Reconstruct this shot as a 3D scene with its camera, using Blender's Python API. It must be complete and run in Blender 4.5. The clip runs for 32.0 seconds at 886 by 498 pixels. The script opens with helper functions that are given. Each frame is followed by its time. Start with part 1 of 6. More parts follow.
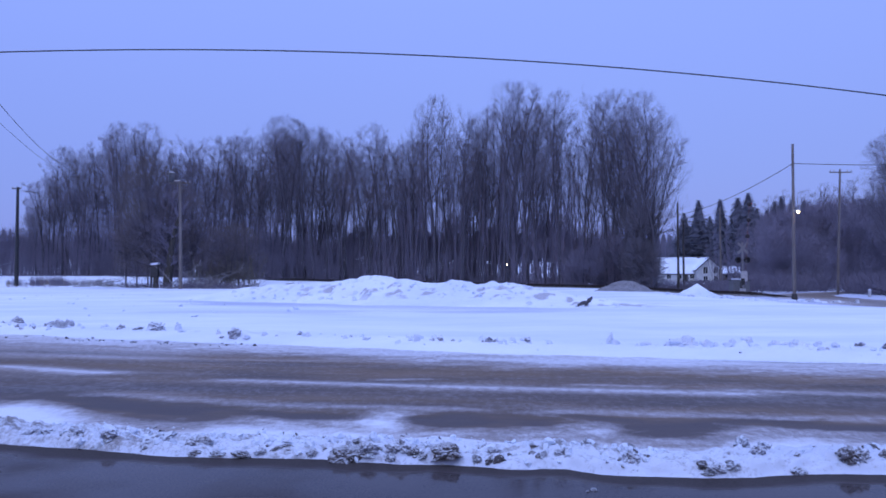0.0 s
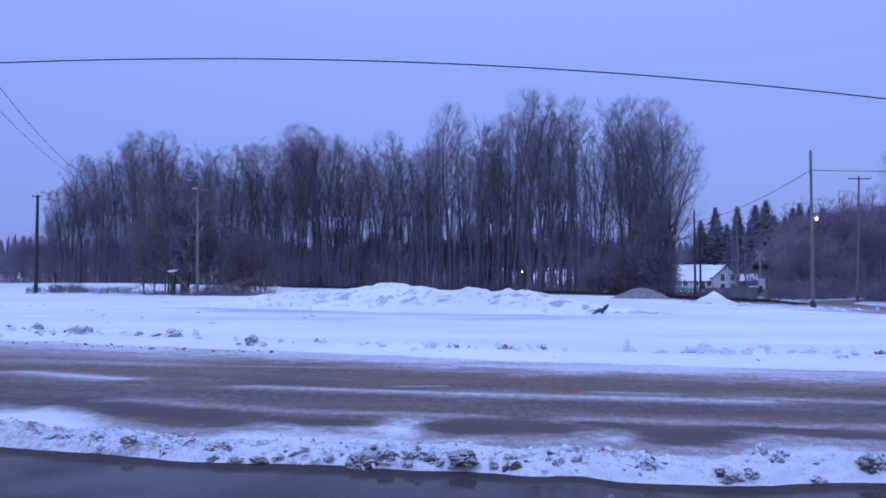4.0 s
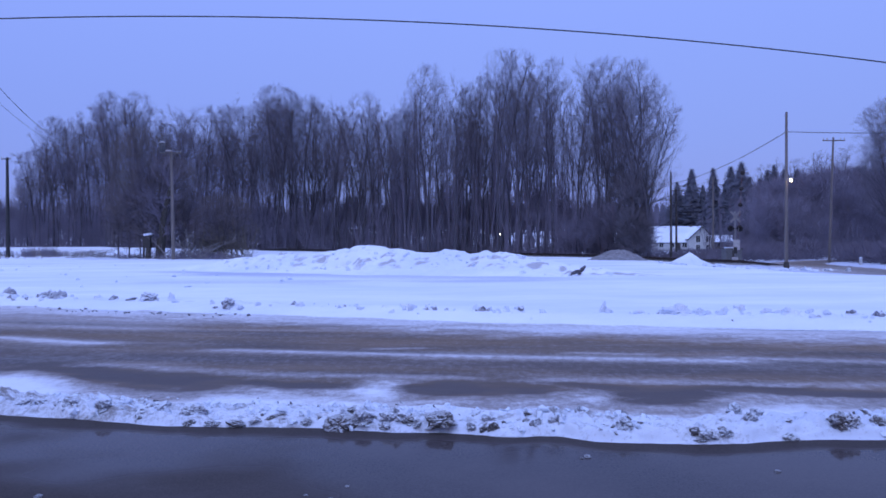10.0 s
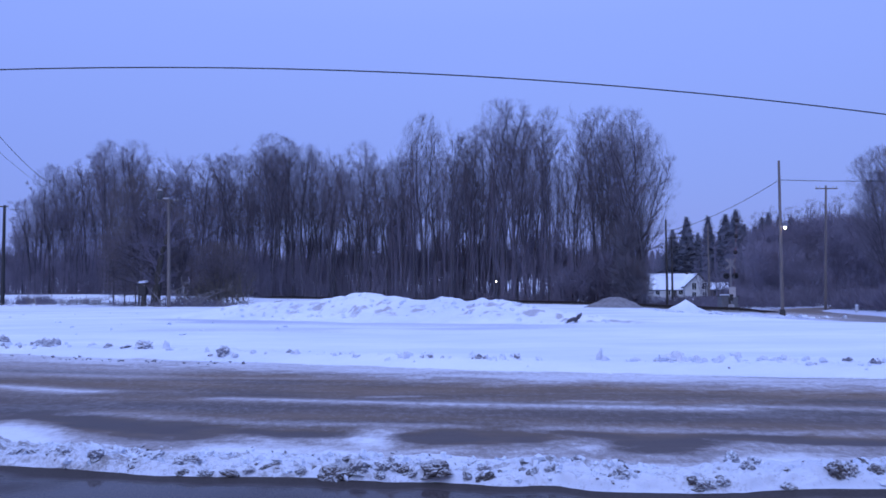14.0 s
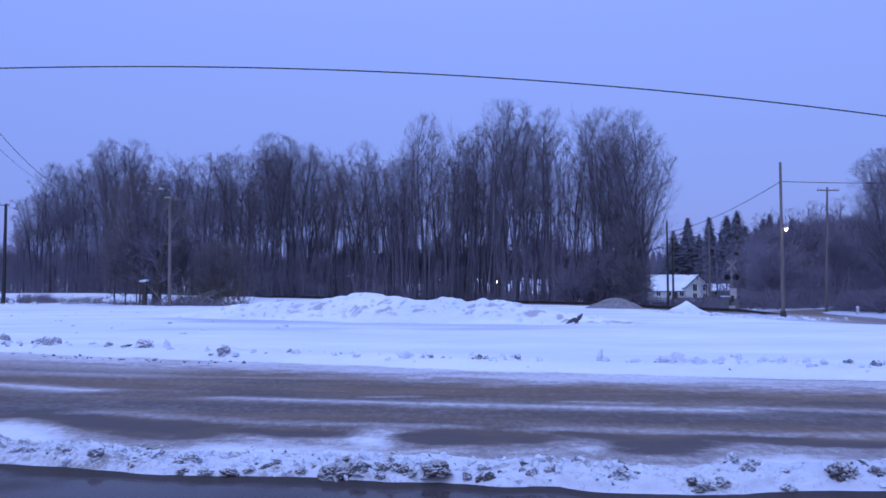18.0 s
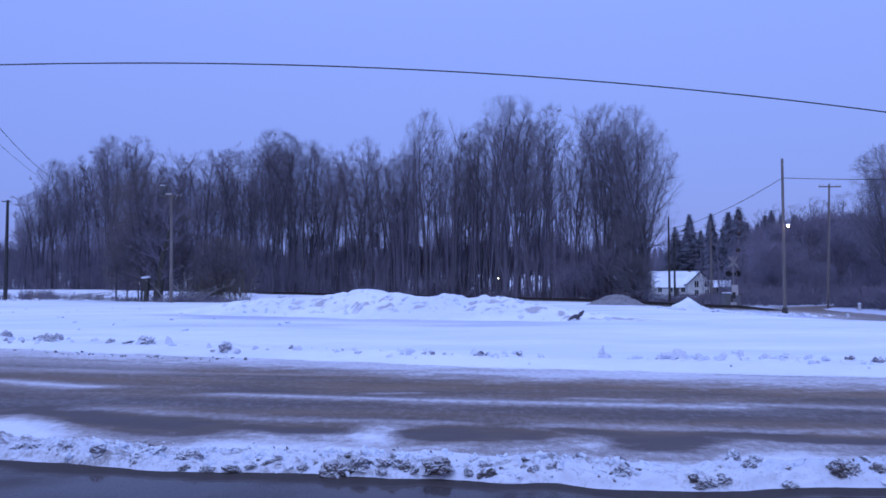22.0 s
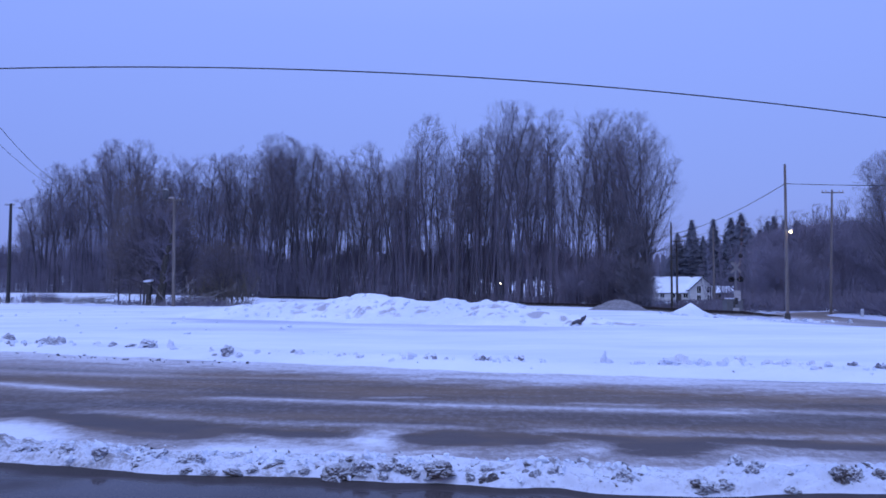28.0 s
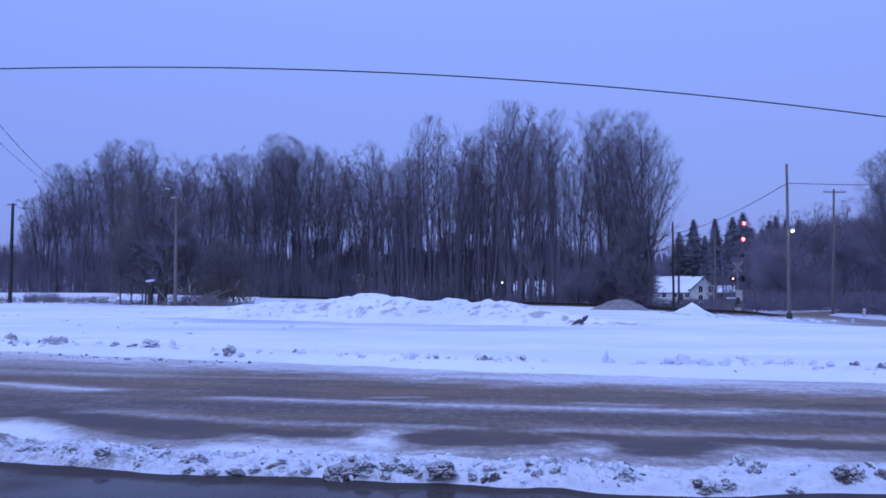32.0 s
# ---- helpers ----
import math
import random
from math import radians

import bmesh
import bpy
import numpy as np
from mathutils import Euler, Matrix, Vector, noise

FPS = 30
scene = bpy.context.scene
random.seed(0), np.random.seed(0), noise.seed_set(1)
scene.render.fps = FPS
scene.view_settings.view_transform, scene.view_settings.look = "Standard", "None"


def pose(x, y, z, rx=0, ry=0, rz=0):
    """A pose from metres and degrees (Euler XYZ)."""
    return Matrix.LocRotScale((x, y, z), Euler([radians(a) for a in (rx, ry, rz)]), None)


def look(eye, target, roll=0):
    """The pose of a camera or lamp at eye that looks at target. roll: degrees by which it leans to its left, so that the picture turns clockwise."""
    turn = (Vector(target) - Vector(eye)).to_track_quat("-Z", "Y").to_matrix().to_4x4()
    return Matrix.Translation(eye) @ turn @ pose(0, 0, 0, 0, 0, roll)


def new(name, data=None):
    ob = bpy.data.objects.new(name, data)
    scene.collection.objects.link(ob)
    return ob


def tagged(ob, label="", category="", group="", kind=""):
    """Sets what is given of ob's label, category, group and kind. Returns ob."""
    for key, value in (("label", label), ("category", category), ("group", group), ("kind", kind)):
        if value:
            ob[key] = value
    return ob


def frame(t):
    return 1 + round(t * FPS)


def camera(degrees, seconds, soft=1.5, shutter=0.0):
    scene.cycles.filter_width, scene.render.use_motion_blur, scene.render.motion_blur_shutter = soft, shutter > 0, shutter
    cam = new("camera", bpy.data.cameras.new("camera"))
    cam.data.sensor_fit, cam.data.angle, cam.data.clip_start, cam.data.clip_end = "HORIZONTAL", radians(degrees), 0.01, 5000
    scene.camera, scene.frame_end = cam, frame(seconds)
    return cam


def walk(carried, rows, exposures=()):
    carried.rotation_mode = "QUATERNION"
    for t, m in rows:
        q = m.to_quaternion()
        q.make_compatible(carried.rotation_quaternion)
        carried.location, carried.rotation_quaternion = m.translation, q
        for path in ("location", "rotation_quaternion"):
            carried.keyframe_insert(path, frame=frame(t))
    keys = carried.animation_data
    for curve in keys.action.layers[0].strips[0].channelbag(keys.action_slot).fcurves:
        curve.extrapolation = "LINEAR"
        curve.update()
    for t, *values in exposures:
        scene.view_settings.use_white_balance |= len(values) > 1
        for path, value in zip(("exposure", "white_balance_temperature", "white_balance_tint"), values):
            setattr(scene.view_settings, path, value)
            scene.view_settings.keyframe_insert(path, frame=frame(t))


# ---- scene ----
cam = camera(58, 32.0, soft=1.7)
# seconds, place of the eye, pan, tilt and roll in degrees
PATH = [
    (0, 0.002, 0.009, 1.610, 0.647, 1.822, -0.084),
    (0.5, -0.001, -0.002, 1.607, 0.705, 2.235, 0.029),
    (1, -0.004, -0.010, 1.611, 1.010, 2.225, 0.095),
    (1.5, -0.002, -0.012, 1.612, 1.241, 2.502, 0.102),
    (2, -0.010, -0.020, 1.607, 1.566, 2.561, 0.062),
    (2.5, -0.007, -0.021, 1.610, 1.693, 2.546, -0.003),
    (3, -0.009, -0.020, 1.607, 1.618, 2.560, 0.001),
    (3.5, -0.010, -0.019, 1.605, 1.668, 2.458, 0.006),
    (5.5, -0.012, -0.018, 1.608, 1.935, 2.223, -0.230),
    (6, -0.008, -0.018, 1.609, 1.770, 2.237, -0.147),
    (6.5, -0.009, -0.018, 1.607, 1.720, 2.262, -0.487),
    (7, -0.005, -0.015, 1.608, 1.458, 2.419, -0.007),
    (7.5, -0.005, -0.005, 1.611, 1.397, 2.054, -0.319),
    (8, -0.002, -0.002, 1.608, 0.771, 1.890, -0.245),
    (8.5, -0.001, 0.020, 1.608, 0.433, 1.082, -0.731),
    (9, -0.002, 0.033, 1.611, 0.200, 0.225, -0.665),
    (9.5, -0.001, 0.036, 1.608, 0.050, 0.149, -0.262),
    (10, -0.003, 0.043, 1.603, 0.169, -0.353, -0.284),
    (10.5, 0.001, 0.040, 1.602, 0.212, -0.036, -0.276),
    (11, 0.003, 0.020, 1.605, -0.113, 2.122, -0.091),
    (11.5, 0.007, -0.001, 1.600, -0.428, 3.495, -0.218),
    (12, 0.004, -0.003, 1.595, -0.390, 3.496, -0.216),
    (12.5, 0.005, 0.002, 1.599, -0.329, 3.113, -0.261),
    (13, 0.006, 0.010, 1.603, -0.183, 2.242, -0.505),
    (13.5, 0.001, 0.006, 1.609, -0.107, 2.701, 0.011),
    (14, 0.002, -0.002, 1.604, -0.117, 3.039, -0.303),
    (14.5, 0.001, 0.003, 1.603, -0.040, 2.967, -0.320),
    (16.5, 0.000, 0.005, 1.602, 0.054, 2.983, -0.090),
    (17, -0.001, -0.000, 1.603, -0.003, 2.993, -0.196),
    (17.5, 0.003, -0.002, 1.603, -0.074, 3.016, -0.165),
    (18, 0.003, -0.002, 1.604, -0.050, 3.054, -0.068),
    (18.5, -0.000, -0.004, 1.602, -0.034, 3.040, -0.124),
    (19, 0.001, -0.001, 1.603, -0.083, 2.946, -0.135),
    (19.5, 0.001, 0.003, 1.601, -0.089, 2.887, -0.150),
    (20, 0.002, 0.004, 1.603, -0.050, 2.861, -0.080),
    (20.5, -0.001, 0.003, 1.603, -0.056, 2.822, 0.029),
    (21, 0.000, 0.001, 1.603, 0.009, 2.829, 0.013),
    (21.5, -0.001, 0.000, 1.603, 0.052, 2.829, 0.015),
    (22, 0.002, 0.001, 1.606, 0.053, 2.802, -0.061),
    (22.5, -0.003, 0.003, 1.602, 0.017, 2.832, -0.009),
    (23, 0.000, 0.002, 1.602, -0.001, 2.835, -0.000),
    (23.5, -0.000, 0.000, 1.602, 0.053, 2.835, -0.001),
    (24, 0.000, 0.004, 1.601, 0.006, 2.899, -0.005),
    (24.5, 0.003, -0.001, 1.604, -0.112, 3.000, 0.042),
    (25, 0.000, -0.001, 1.602, -0.108, 3.013, 0.019),
    (25.5, 0.003, 0.005, 1.599, 0.001, 3.037, 0.086),
    (27.5, 0.000, -0.004, 1.602, 0.151, 3.066, -0.029),
    (28, 0.001, -0.004, 1.601, 0.215, 3.139, 0.133),
    (28.5, 0.000, -0.007, 1.605, 0.262, 3.131, 0.100),
    (29, -0.001, -0.005, 1.604, 0.263, 3.125, 0.043),
    (29.5, -0.002, -0.009, 1.601, 0.232, 3.176, 0.086),
    (30, -0.005, -0.008, 1.603, 0.162, 3.140, 0.165),
    (30.5, -0.003, -0.007, 1.603, 0.218, 3.138, 0.155),
    (31, -0.003, -0.007, 1.602, 0.270, 3.112, 0.083),
    (31.5, -0.003, -0.008, 1.602, 0.324, 3.114, 0.079),
    (32, -0.004, -0.008, 1.604, 0.324, 3.115, 0.117),
]
# seconds, stops, kelvin and tint of the white balance
EXPOSURES = [(0.0, 0.06, 6620, 10), (6.0, 0.04, 6580, 10), (12.0, 0.03, 6520, 10), (19.0, 0.0, 6420, 10), (25.0, 0.02, 6460, 10), (32.0, 0.0, 6400, 10)]
walk(cam, [(t, pose(x, y, z, 90 + tilt, 0, pan) @ pose(0, 0, 0, 0, 0, roll)) for t, x, y, z, pan, tilt, roll in PATH],
     exposures=EXPOSURES)

# ---- sky and light: overcast dusk ----
world = bpy.data.worlds.new("dusk_sky")
scene.world = world
world.use_nodes = True
wt = world.node_tree
wt.nodes.clear()
w_out = wt.nodes.new("ShaderNodeOutputWorld")
w_bg = wt.nodes.new("ShaderNodeBackground")
w_sky = wt.nodes.new("ShaderNodeTexSky")
w_sky.sky_type = "NISHITA"
w_sky.sun_disc = False
w_sky.sun_elevation = radians(4)
w_sky.sun_rotation = radians(200)
w_tc = wt.nodes.new("ShaderNodeTexCoord")
w_sep = wt.nodes.new("ShaderNodeSeparateXYZ")
w_ramp = wt.nodes.new("ShaderNodeValToRGB")
w_mix = wt.nodes.new("ShaderNodeMix")
w_mix.data_type = "RGBA"
w_mix.inputs[0].default_value = 0.02
wt.links.new(w_tc.outputs["Generated"], w_sep.inputs[0])
wt.links.new(w_sep.outputs["Z"], w_ramp.inputs[0])
cr = w_ramp.color_ramp
cr.elements[0].position, cr.elements[0].color = 0.0, (0.178, 0.262, 0.75, 1)
cr.elements[1].position, cr.elements[1].color = 1.0, (0.63, 0.80, 1.66, 1)
e = cr.elements.new(0.12)
e.color = (0.204, 0.302, 0.85, 1)
e = cr.elements.new(0.32)
e.color = (0.252, 0.368, 0.99, 1)
wt.links.new(w_ramp.outputs[0], w_mix.inputs[6])
wt.links.new(w_sky.outputs[0], w_mix.inputs[7])
wt.links.new(w_mix.outputs[2], w_bg.inputs["Color"])
wt.links.new(w_bg.outputs[0], w_out.inputs[0])
w_bg.inputs["Strength"].default_value = 1.0

sun_data = bpy.data.lights.new("sun", "SUN")
sun_data.energy, sun_data.angle, sun_data.color = 0.45, radians(40), (0.74, 0.85, 1.0)
sun = new("sun", sun_data)
sun.matrix_world = look((-20, -50, 60), (0, 20, 0))


# ---- numeric noise ----
def vnoise(x, y, seed=0.0):
    xi, yi = np.floor(x), np.floor(y)
    fx, fy = x - xi, y - yi
    fx, fy = fx * fx * (3 - 2 * fx), fy * fy * (3 - 2 * fy)

    def h(a, b):
        v = np.sin(a * 127.1 + b * 311.7 + seed * 74.7) * 43758.5453
        return v - np.floor(v)
    return (h(xi, yi) * (1 - fx) + h(xi + 1, yi) * fx) * (1 - fy) + (h(xi, yi + 1) * (1 - fx) + h(xi + 1, yi + 1) * fx) * fy


def fbm(x, y, octaves=4, seed=0.0):
    total, amp, norm = 0.0, 1.0, 0.0
    for k in range(octaves):
        total = total + amp * vnoise(x * 2 ** k, y * 2 ** k, seed + k * 3.1)
        norm += amp
        amp *= 0.5
    return total / norm


def smooth(a, b, x):
    t = np.clip((x - a) / (b - a), 0, 1)
    return t * t * (3 - 2 * t)


# ---- materials ----
def material(name):
    m = bpy.data.materials.new(name)
    m.use_nodes = True
    nt = m.node_tree
    return m, nt, nt.nodes["Principled BSDF"]


def mix_rgb(nt, fac, a, b, blend="MIX"):
    n = nt.nodes.new("ShaderNodeMix")
    n.data_type, n.blend_type = "RGBA", blend
    for slot, v in ((0, fac), (6, a), (7, b)):
        if isinstance(v, (int, float)):
            n.inputs[slot].default_value = v
        elif isinstance(v, tuple):
            n.inputs[slot].default_value = (*v, 1)
        else:
            nt.links.new(v, n.inputs[slot])
    return n.outputs[2]


def noise_out(nt, scale, detail=4.0, rough=0.6, stretch=(1, 1, 1), turn=0.0, coords="Object"):
    tc = nt.nodes.new("ShaderNodeTexCoord")
    mp = nt.nodes.new("ShaderNodeMapping")
    mp.inputs["Scale"].default_value = stretch
    mp.inputs["Rotation"].default_value = (0, 0, turn)
    n = nt.nodes.new("ShaderNodeTexNoise")
    n.inputs["Scale"].default_value = scale
    n.inputs["Detail"].default_value = detail
    n.inputs["Roughness"].default_value = rough
    nt.links.new(tc.outputs[coords], mp.inputs[0])
    nt.links.new(mp.outputs[0], n.inputs["Vector"])
    return n.outputs["Fac"]


def ramp(nt, src, lo, hi, a=(0, 0, 0), b=(1, 1, 1)):
    span = nt.nodes.new("ShaderNodeMapRange")
    span.inputs["From Min"].default_value, span.inputs["From Max"].default_value = lo, hi
    nt.links.new(src, span.inputs["Value"])
    r = nt.nodes.new("ShaderNodeValToRGB")
    r.color_ramp.elements[0].color = (*a, 1)
    r.color_ramp.elements[1].color = (*b, 1)
    nt.links.new(span.outputs[0], r.inputs[0])
    return r.outputs[0]


def bump(nt, bsdf, src, strength=0.3, dist=0.02):
    b = nt.nodes.new("ShaderNodeBump")
    b.inputs["Strength"].default_value = strength
    b.inputs["Distance"].default_value = dist
    nt.links.new(src, b.inputs["Height"])
    nt.links.new(b.outputs[0], bsdf.inputs["Normal"])


def plain(name, dark, light, scale=6.0, rough=0.7, metal=0.0, bumps=0.2, stretch=(1, 1, 1), dist=0.01, per_thing=0.0):
    m, nt, b = material(name)
    n1 = noise_out(nt, scale, 5, 0.65, stretch)
    n2 = noise_out(nt, scale * 0.17, 3, 0.5, stretch)
    c = mix_rgb(nt, ramp(nt, n1, 0.3, 0.7), dark, light)
    c = mix_rgb(nt, ramp(nt, n2, 0.35, 0.7, (0, 0, 0), (0.45, 0.45, 0.45)), c, dark)
    if per_thing:
        oi = nt.nodes.new("ShaderNodeObjectInfo")
        c = mix_rgb(nt, ramp(nt, oi.outputs["Random"], 0, 1, (0, 0, 0), (per_thing,) * 3), c, light)
    nt.links.new(c, b.inputs["Base Color"])
    b.inputs["Roughness"].default_value = rough
    b.inputs["Metallic"].default_value = metal
    if bumps:
        bump(nt, b, n1, bumps, dist)
    return m


def dusted(name, dark, light, scale, snow=(0.72, 0.77, 0.83), lo=0.35, hi=0.95):
    """Broken ice or mud with snow lying on what faces up."""
    m, nt, b = material(name)
    n1 = noise_out(nt, scale, 6, 0.7)
    n2 = noise_out(nt, scale * 3.1, 4, 0.7)
    c = mix_rgb(nt, ramp(nt, n1, 0.32, 0.62), dark, light)
    geo = nt.nodes.new("ShaderNodeNewGeometry")
    sep = nt.nodes.new("ShaderNodeSeparateXYZ")
    nt.links.new(geo.outputs["Normal"], sep.inputs[0])
    add = nt.nodes.new("ShaderNodeMath")
    add.operation = "MULTIPLY_ADD"
    nt.links.new(n2, add.inputs[0])
    add.inputs[1].default_value = 1.3
    nt.links.new(sep.outputs["Z"], add.inputs[2])
    sc = nt.nodes.new("ShaderNodeMath")
    sc.operation = "MULTIPLY"
    nt.links.new(add.outputs[0], sc.inputs[0])
    sc.inputs[1].default_value = 0.5
    c = mix_rgb(nt, ramp(nt, sc.outputs[0], lo, hi), c, snow)
    nt.links.new(c, b.inputs["Base Color"])
    b.inputs["Roughness"].default_value = 0.75
    b.inputs["Specular IOR Level"].default_value = 0.25
    bump(nt, b, n1, 0.7, 0.03)
    return m


def glow(name, colour, strength):
    m, nt, b = material(name)
    b.inputs["Base Color"].default_value = (*colour, 1)
    b.inputs["Emission Color"].default_value = (*colour, 1)
    b.inputs["Emission Strength"].default_value = strength
    return m


def snow_material(name, clean=(0.87, 0.915, 0.96), dirt_shade=(0.25, 0.24, 0.245), dirt_shade_attribute=False, ruts=0.0):
    m, nt, b = material(name)
    big = noise_out(nt, 0.16, 4, 0.6, (0.55, 1.3, 1), 0.18)
    fine = noise_out(nt, 9.0, 6, 0.7)
    # bluer tone in bands: packed snow, and slope shading put into the colour
    crust_shade = (clean[0] * 0.66, clean[1] * 0.72, clean[2] * 0.86)
    c = mix_rgb(nt, ramp(nt, big, 0.38, 0.68, (0, 0, 0), (0.6, 0.6, 0.6)), clean, crust_shade)
    wind = noise_out(nt, 0.8, 6, 0.7, (0.45, 1.1, 1), 0.2)
    c = mix_rgb(nt, ramp(nt, wind, 0.45, 0.75, (0, 0, 0), (0.35, 0.35, 0.35)), c, crust_shade)
    c = mix_rgb(nt, ramp(nt, fine, 0.55, 0.85, (0, 0, 0), (0.18, 0.18, 0.18)), c, tuple(v * 0.75 for v in clean))
    if dirt_shade_attribute:
        # the attribute carries dirt and, on bank and heap, shade put into the colour
        at = nt.nodes.new("ShaderNodeAttribute")
        at.attribute_name = "dirt"
        speck = noise_out(nt, 24.0, 6, 0.8)
        ml = nt.nodes.new("ShaderNodeMath")
        ml.operation = "MULTIPLY_ADD"
        nt.links.new(speck, ml.inputs[0])
        ml.inputs[1].default_value = 1.9
        nt.links.new(at.outputs["Fac"], ml.inputs[2])
        c = mix_rgb(nt, ramp(nt, ml.outputs[0], 1.15, 1.65), c, dirt_shade)
    nt.links.new(c, b.inputs["Base Color"])
    b.inputs["Roughness"].default_value = 0.75
    b.inputs["Specular IOR Level"].default_value = 0.25
    b.inputs["Subsurface Weight"].default_value = 0.0
    if ruts:
        rut = noise_out(nt, 1.0, 6, 0.65, (0.55, 1.0, 1), 0.16)
        mx = nt.nodes.new("ShaderNodeMath")
        mx.operation = "MULTIPLY_ADD"
        nt.links.new(fine, mx.inputs[0])
        mx.inputs[1].default_value = 0.25
        nt.links.new(rut, mx.inputs[2])
        bump(nt, b, mx.outputs[0], ruts, 0.12)
    else:
        bump(nt, b, fine, 0.35, 0.03)
    return m


SNOW = snow_material("snow_field", dirt_shade=(0.50, 0.54, 0.65), dirt_shade_attribute=True, ruts=0.20)
EDGE_SNOW = snow_material("far_edge_snow", (0.87, 0.915, 0.96), dirt_shade_attribute=True)
BANK = snow_material("ploughed_snow", (0.74, 0.78, 0.84), dirt_shade_attribute=True)
RUBBLE = snow_material("crumbled_snow", (0.76, 0.81, 0.87))
PILE = snow_material("piled_snow", dirt_shade_attribute=True, dirt_shade=(0.42, 0.42, 0.46))
CLOD = dusted("dirty_ice", (0.088, 0.085, 0.102), (0.37, 0.37, 0.43), 9.0, lo=0.34, hi=0.74)
CLOD_DARK = dusted("frozen_mud", (0.050, 0.044, 0.048), (0.19, 0.17, 0.175), 9.0, lo=0.52, hi=0.95)
# bark, twig, brush and needle colours are lifted and blued to imitate haze
BARK = plain("grey_bark", (0.048, 0.044, 0.056), (0.102, 0.095, 0.116), 3.0, 0.9, bumps=0.5, stretch=(3, 3, 0.4), dist=0.03, per_thing=0.2)
TWIG = plain("fine_twigs", (0.118, 0.108, 0.134), (0.190, 0.174, 0.208), 1.2, 0.9, bumps=0.0, per_thing=0.3)
HAZED_BRUSH = plain("hazed_brush", (0.165, 0.152, 0.200), (0.245, 0.226, 0.290), 0.6, 0.95, bumps=0.0, per_thing=0.3)
BRUSH = plain("bare_brush", (0.122, 0.111, 0.148), (0.190, 0.173, 0.220), 0.6, 0.95, bumps=0.0, per_thing=0.3)
TANGLE = plain("brown_tangled_boughs", (0.092, 0.078, 0.080), (0.165, 0.138, 0.134), 0.5, 0.95, bumps=0.0, per_thing=0.5)
DRY = plain("dry_straw", (0.16, 0.12, 0.08), (0.34, 0.28, 0.20), 2.0, 0.9, bumps=0.0)
PALE = plain("pale_dry_twigs", (0.11, 0.095, 0.08), (0.20, 0.18, 0.15), 1.5, 0.95, bumps=0.0)
NEEDLE = plain("hazed_needles", (0.100, 0.106, 0.140), (0.132, 0.138, 0.172), 1.5, 0.85, bumps=0.0, per_thing=0.3)
DARK_NEEDLE = plain("brown_black_needles", (0.090, 0.082, 0.102), (0.145, 0.134, 0.156), 1.5, 0.85, bumps=0.0, per_thing=0.3)
POLEWOOD = plain("weathered_pole_wood", (0.10, 0.085, 0.078), (0.23, 0.20, 0.185), 4.0, 0.85, bumps=0.4, stretch=(4, 4, 0.3), dist=0.01)
DARKWOOD = plain("creosoted_wood", (0.03, 0.026, 0.024), (0.09, 0.08, 0.07), 5.0, 0.85, bumps=0.4, stretch=(1, 1, 0.4))
BLACK = plain("black_paint", (0.012, 0.012, 0.013), (0.03, 0.03, 0.032), 8.0, 0.5, bumps=0.1)
CABLE = plain("black_cable", (0.010, 0.010, 0.012), (0.025, 0.025, 0.03), 8.0, 0.55, bumps=0.0)
GREY_METAL = plain("galvanised_metal", (0.30, 0.31, 0.32), (0.48, 0.49, 0.50), 7.0, 0.45, 0.6, bumps=0.1)
ALUMINIUM = plain("painted_aluminium", (0.42, 0.43, 0.44), (0.60, 0.61, 0.62), 4.0, 0.45, 0.2, bumps=0.1)
WHITE = plain("white_paint", (0.66, 0.66, 0.64), (0.80, 0.80, 0.78), 5.0, 0.6, bumps=0.1)
RED_PAINT = plain("red_reflective_paint", (0.085, 0.04, 0.04), (0.14, 0.055, 0.052), 6.0, 0.5, bumps=0.05)
SIDING = plain("weathered_white_siding", (0.46, 0.46, 0.455), (0.64, 0.64, 0.63), 3.0, 0.7, bumps=0.2, stretch=(0.3, 0.3, 6), dist=0.02)
BROWN_WALL = plain("brown_board_wall", (0.06, 0.05, 0.045), (0.14, 0.115, 0.10), 3.0, 0.8, bumps=0.3, stretch=(5, 5, 0.4))
SHINGLE = plain("dark_shingle", (0.05, 0.05, 0.055), (0.11, 0.11, 0.115), 7.0, 0.9, bumps=0.3)
RUST = plain("rusty_rail", (0.034, 0.027, 0.025), (0.085, 0.062, 0.052), 6.0, 0.6, 0.5, bumps=0.2)
BALLAST = plain("snowy_ballast", (0.10, 0.095, 0.09), (0.30, 0.29, 0.29), 8.0, 0.95, bumps=0.8, dist=0.05)
GRAVEL = dusted("frosted_gravel", (0.10, 0.095, 0.10), (0.27, 0.26, 0.27), 5.0, lo=0.78, hi=1.25)
GREY_BOUGH = plain("weathered_boughs", (0.17, 0.16, 0.165), (0.34, 0.32, 0.33), 2.0, 0.9, bumps=0.0)
GLASS_DARK = plain("dark_window_glass", (0.02, 0.022, 0.026), (0.04, 0.042, 0.05), 0.7, 0.08, bumps=0.0)
RED_OFF = plain("unlit_red_lens", (0.010, 0.005, 0.005), (0.018, 0.007, 0.007), 6.0, 0.5, bumps=0.0)
RED_ON = glow("lit_red_lens", (1.0, 0.045, 0.07), 2.4)
RED_CORE = glow("hot_red_lens_core", (1.0, 0.42, 0.40), 8.0)
RED_DIM = glow("lit_red_flasher", (1.0, 0.06, 0.08), 0.8)
DARK_METAL = plain("dull_grey_metal", (0.10, 0.10, 0.105), (0.17, 0.17, 0.175), 5.0, 0.6, bumps=0.1)
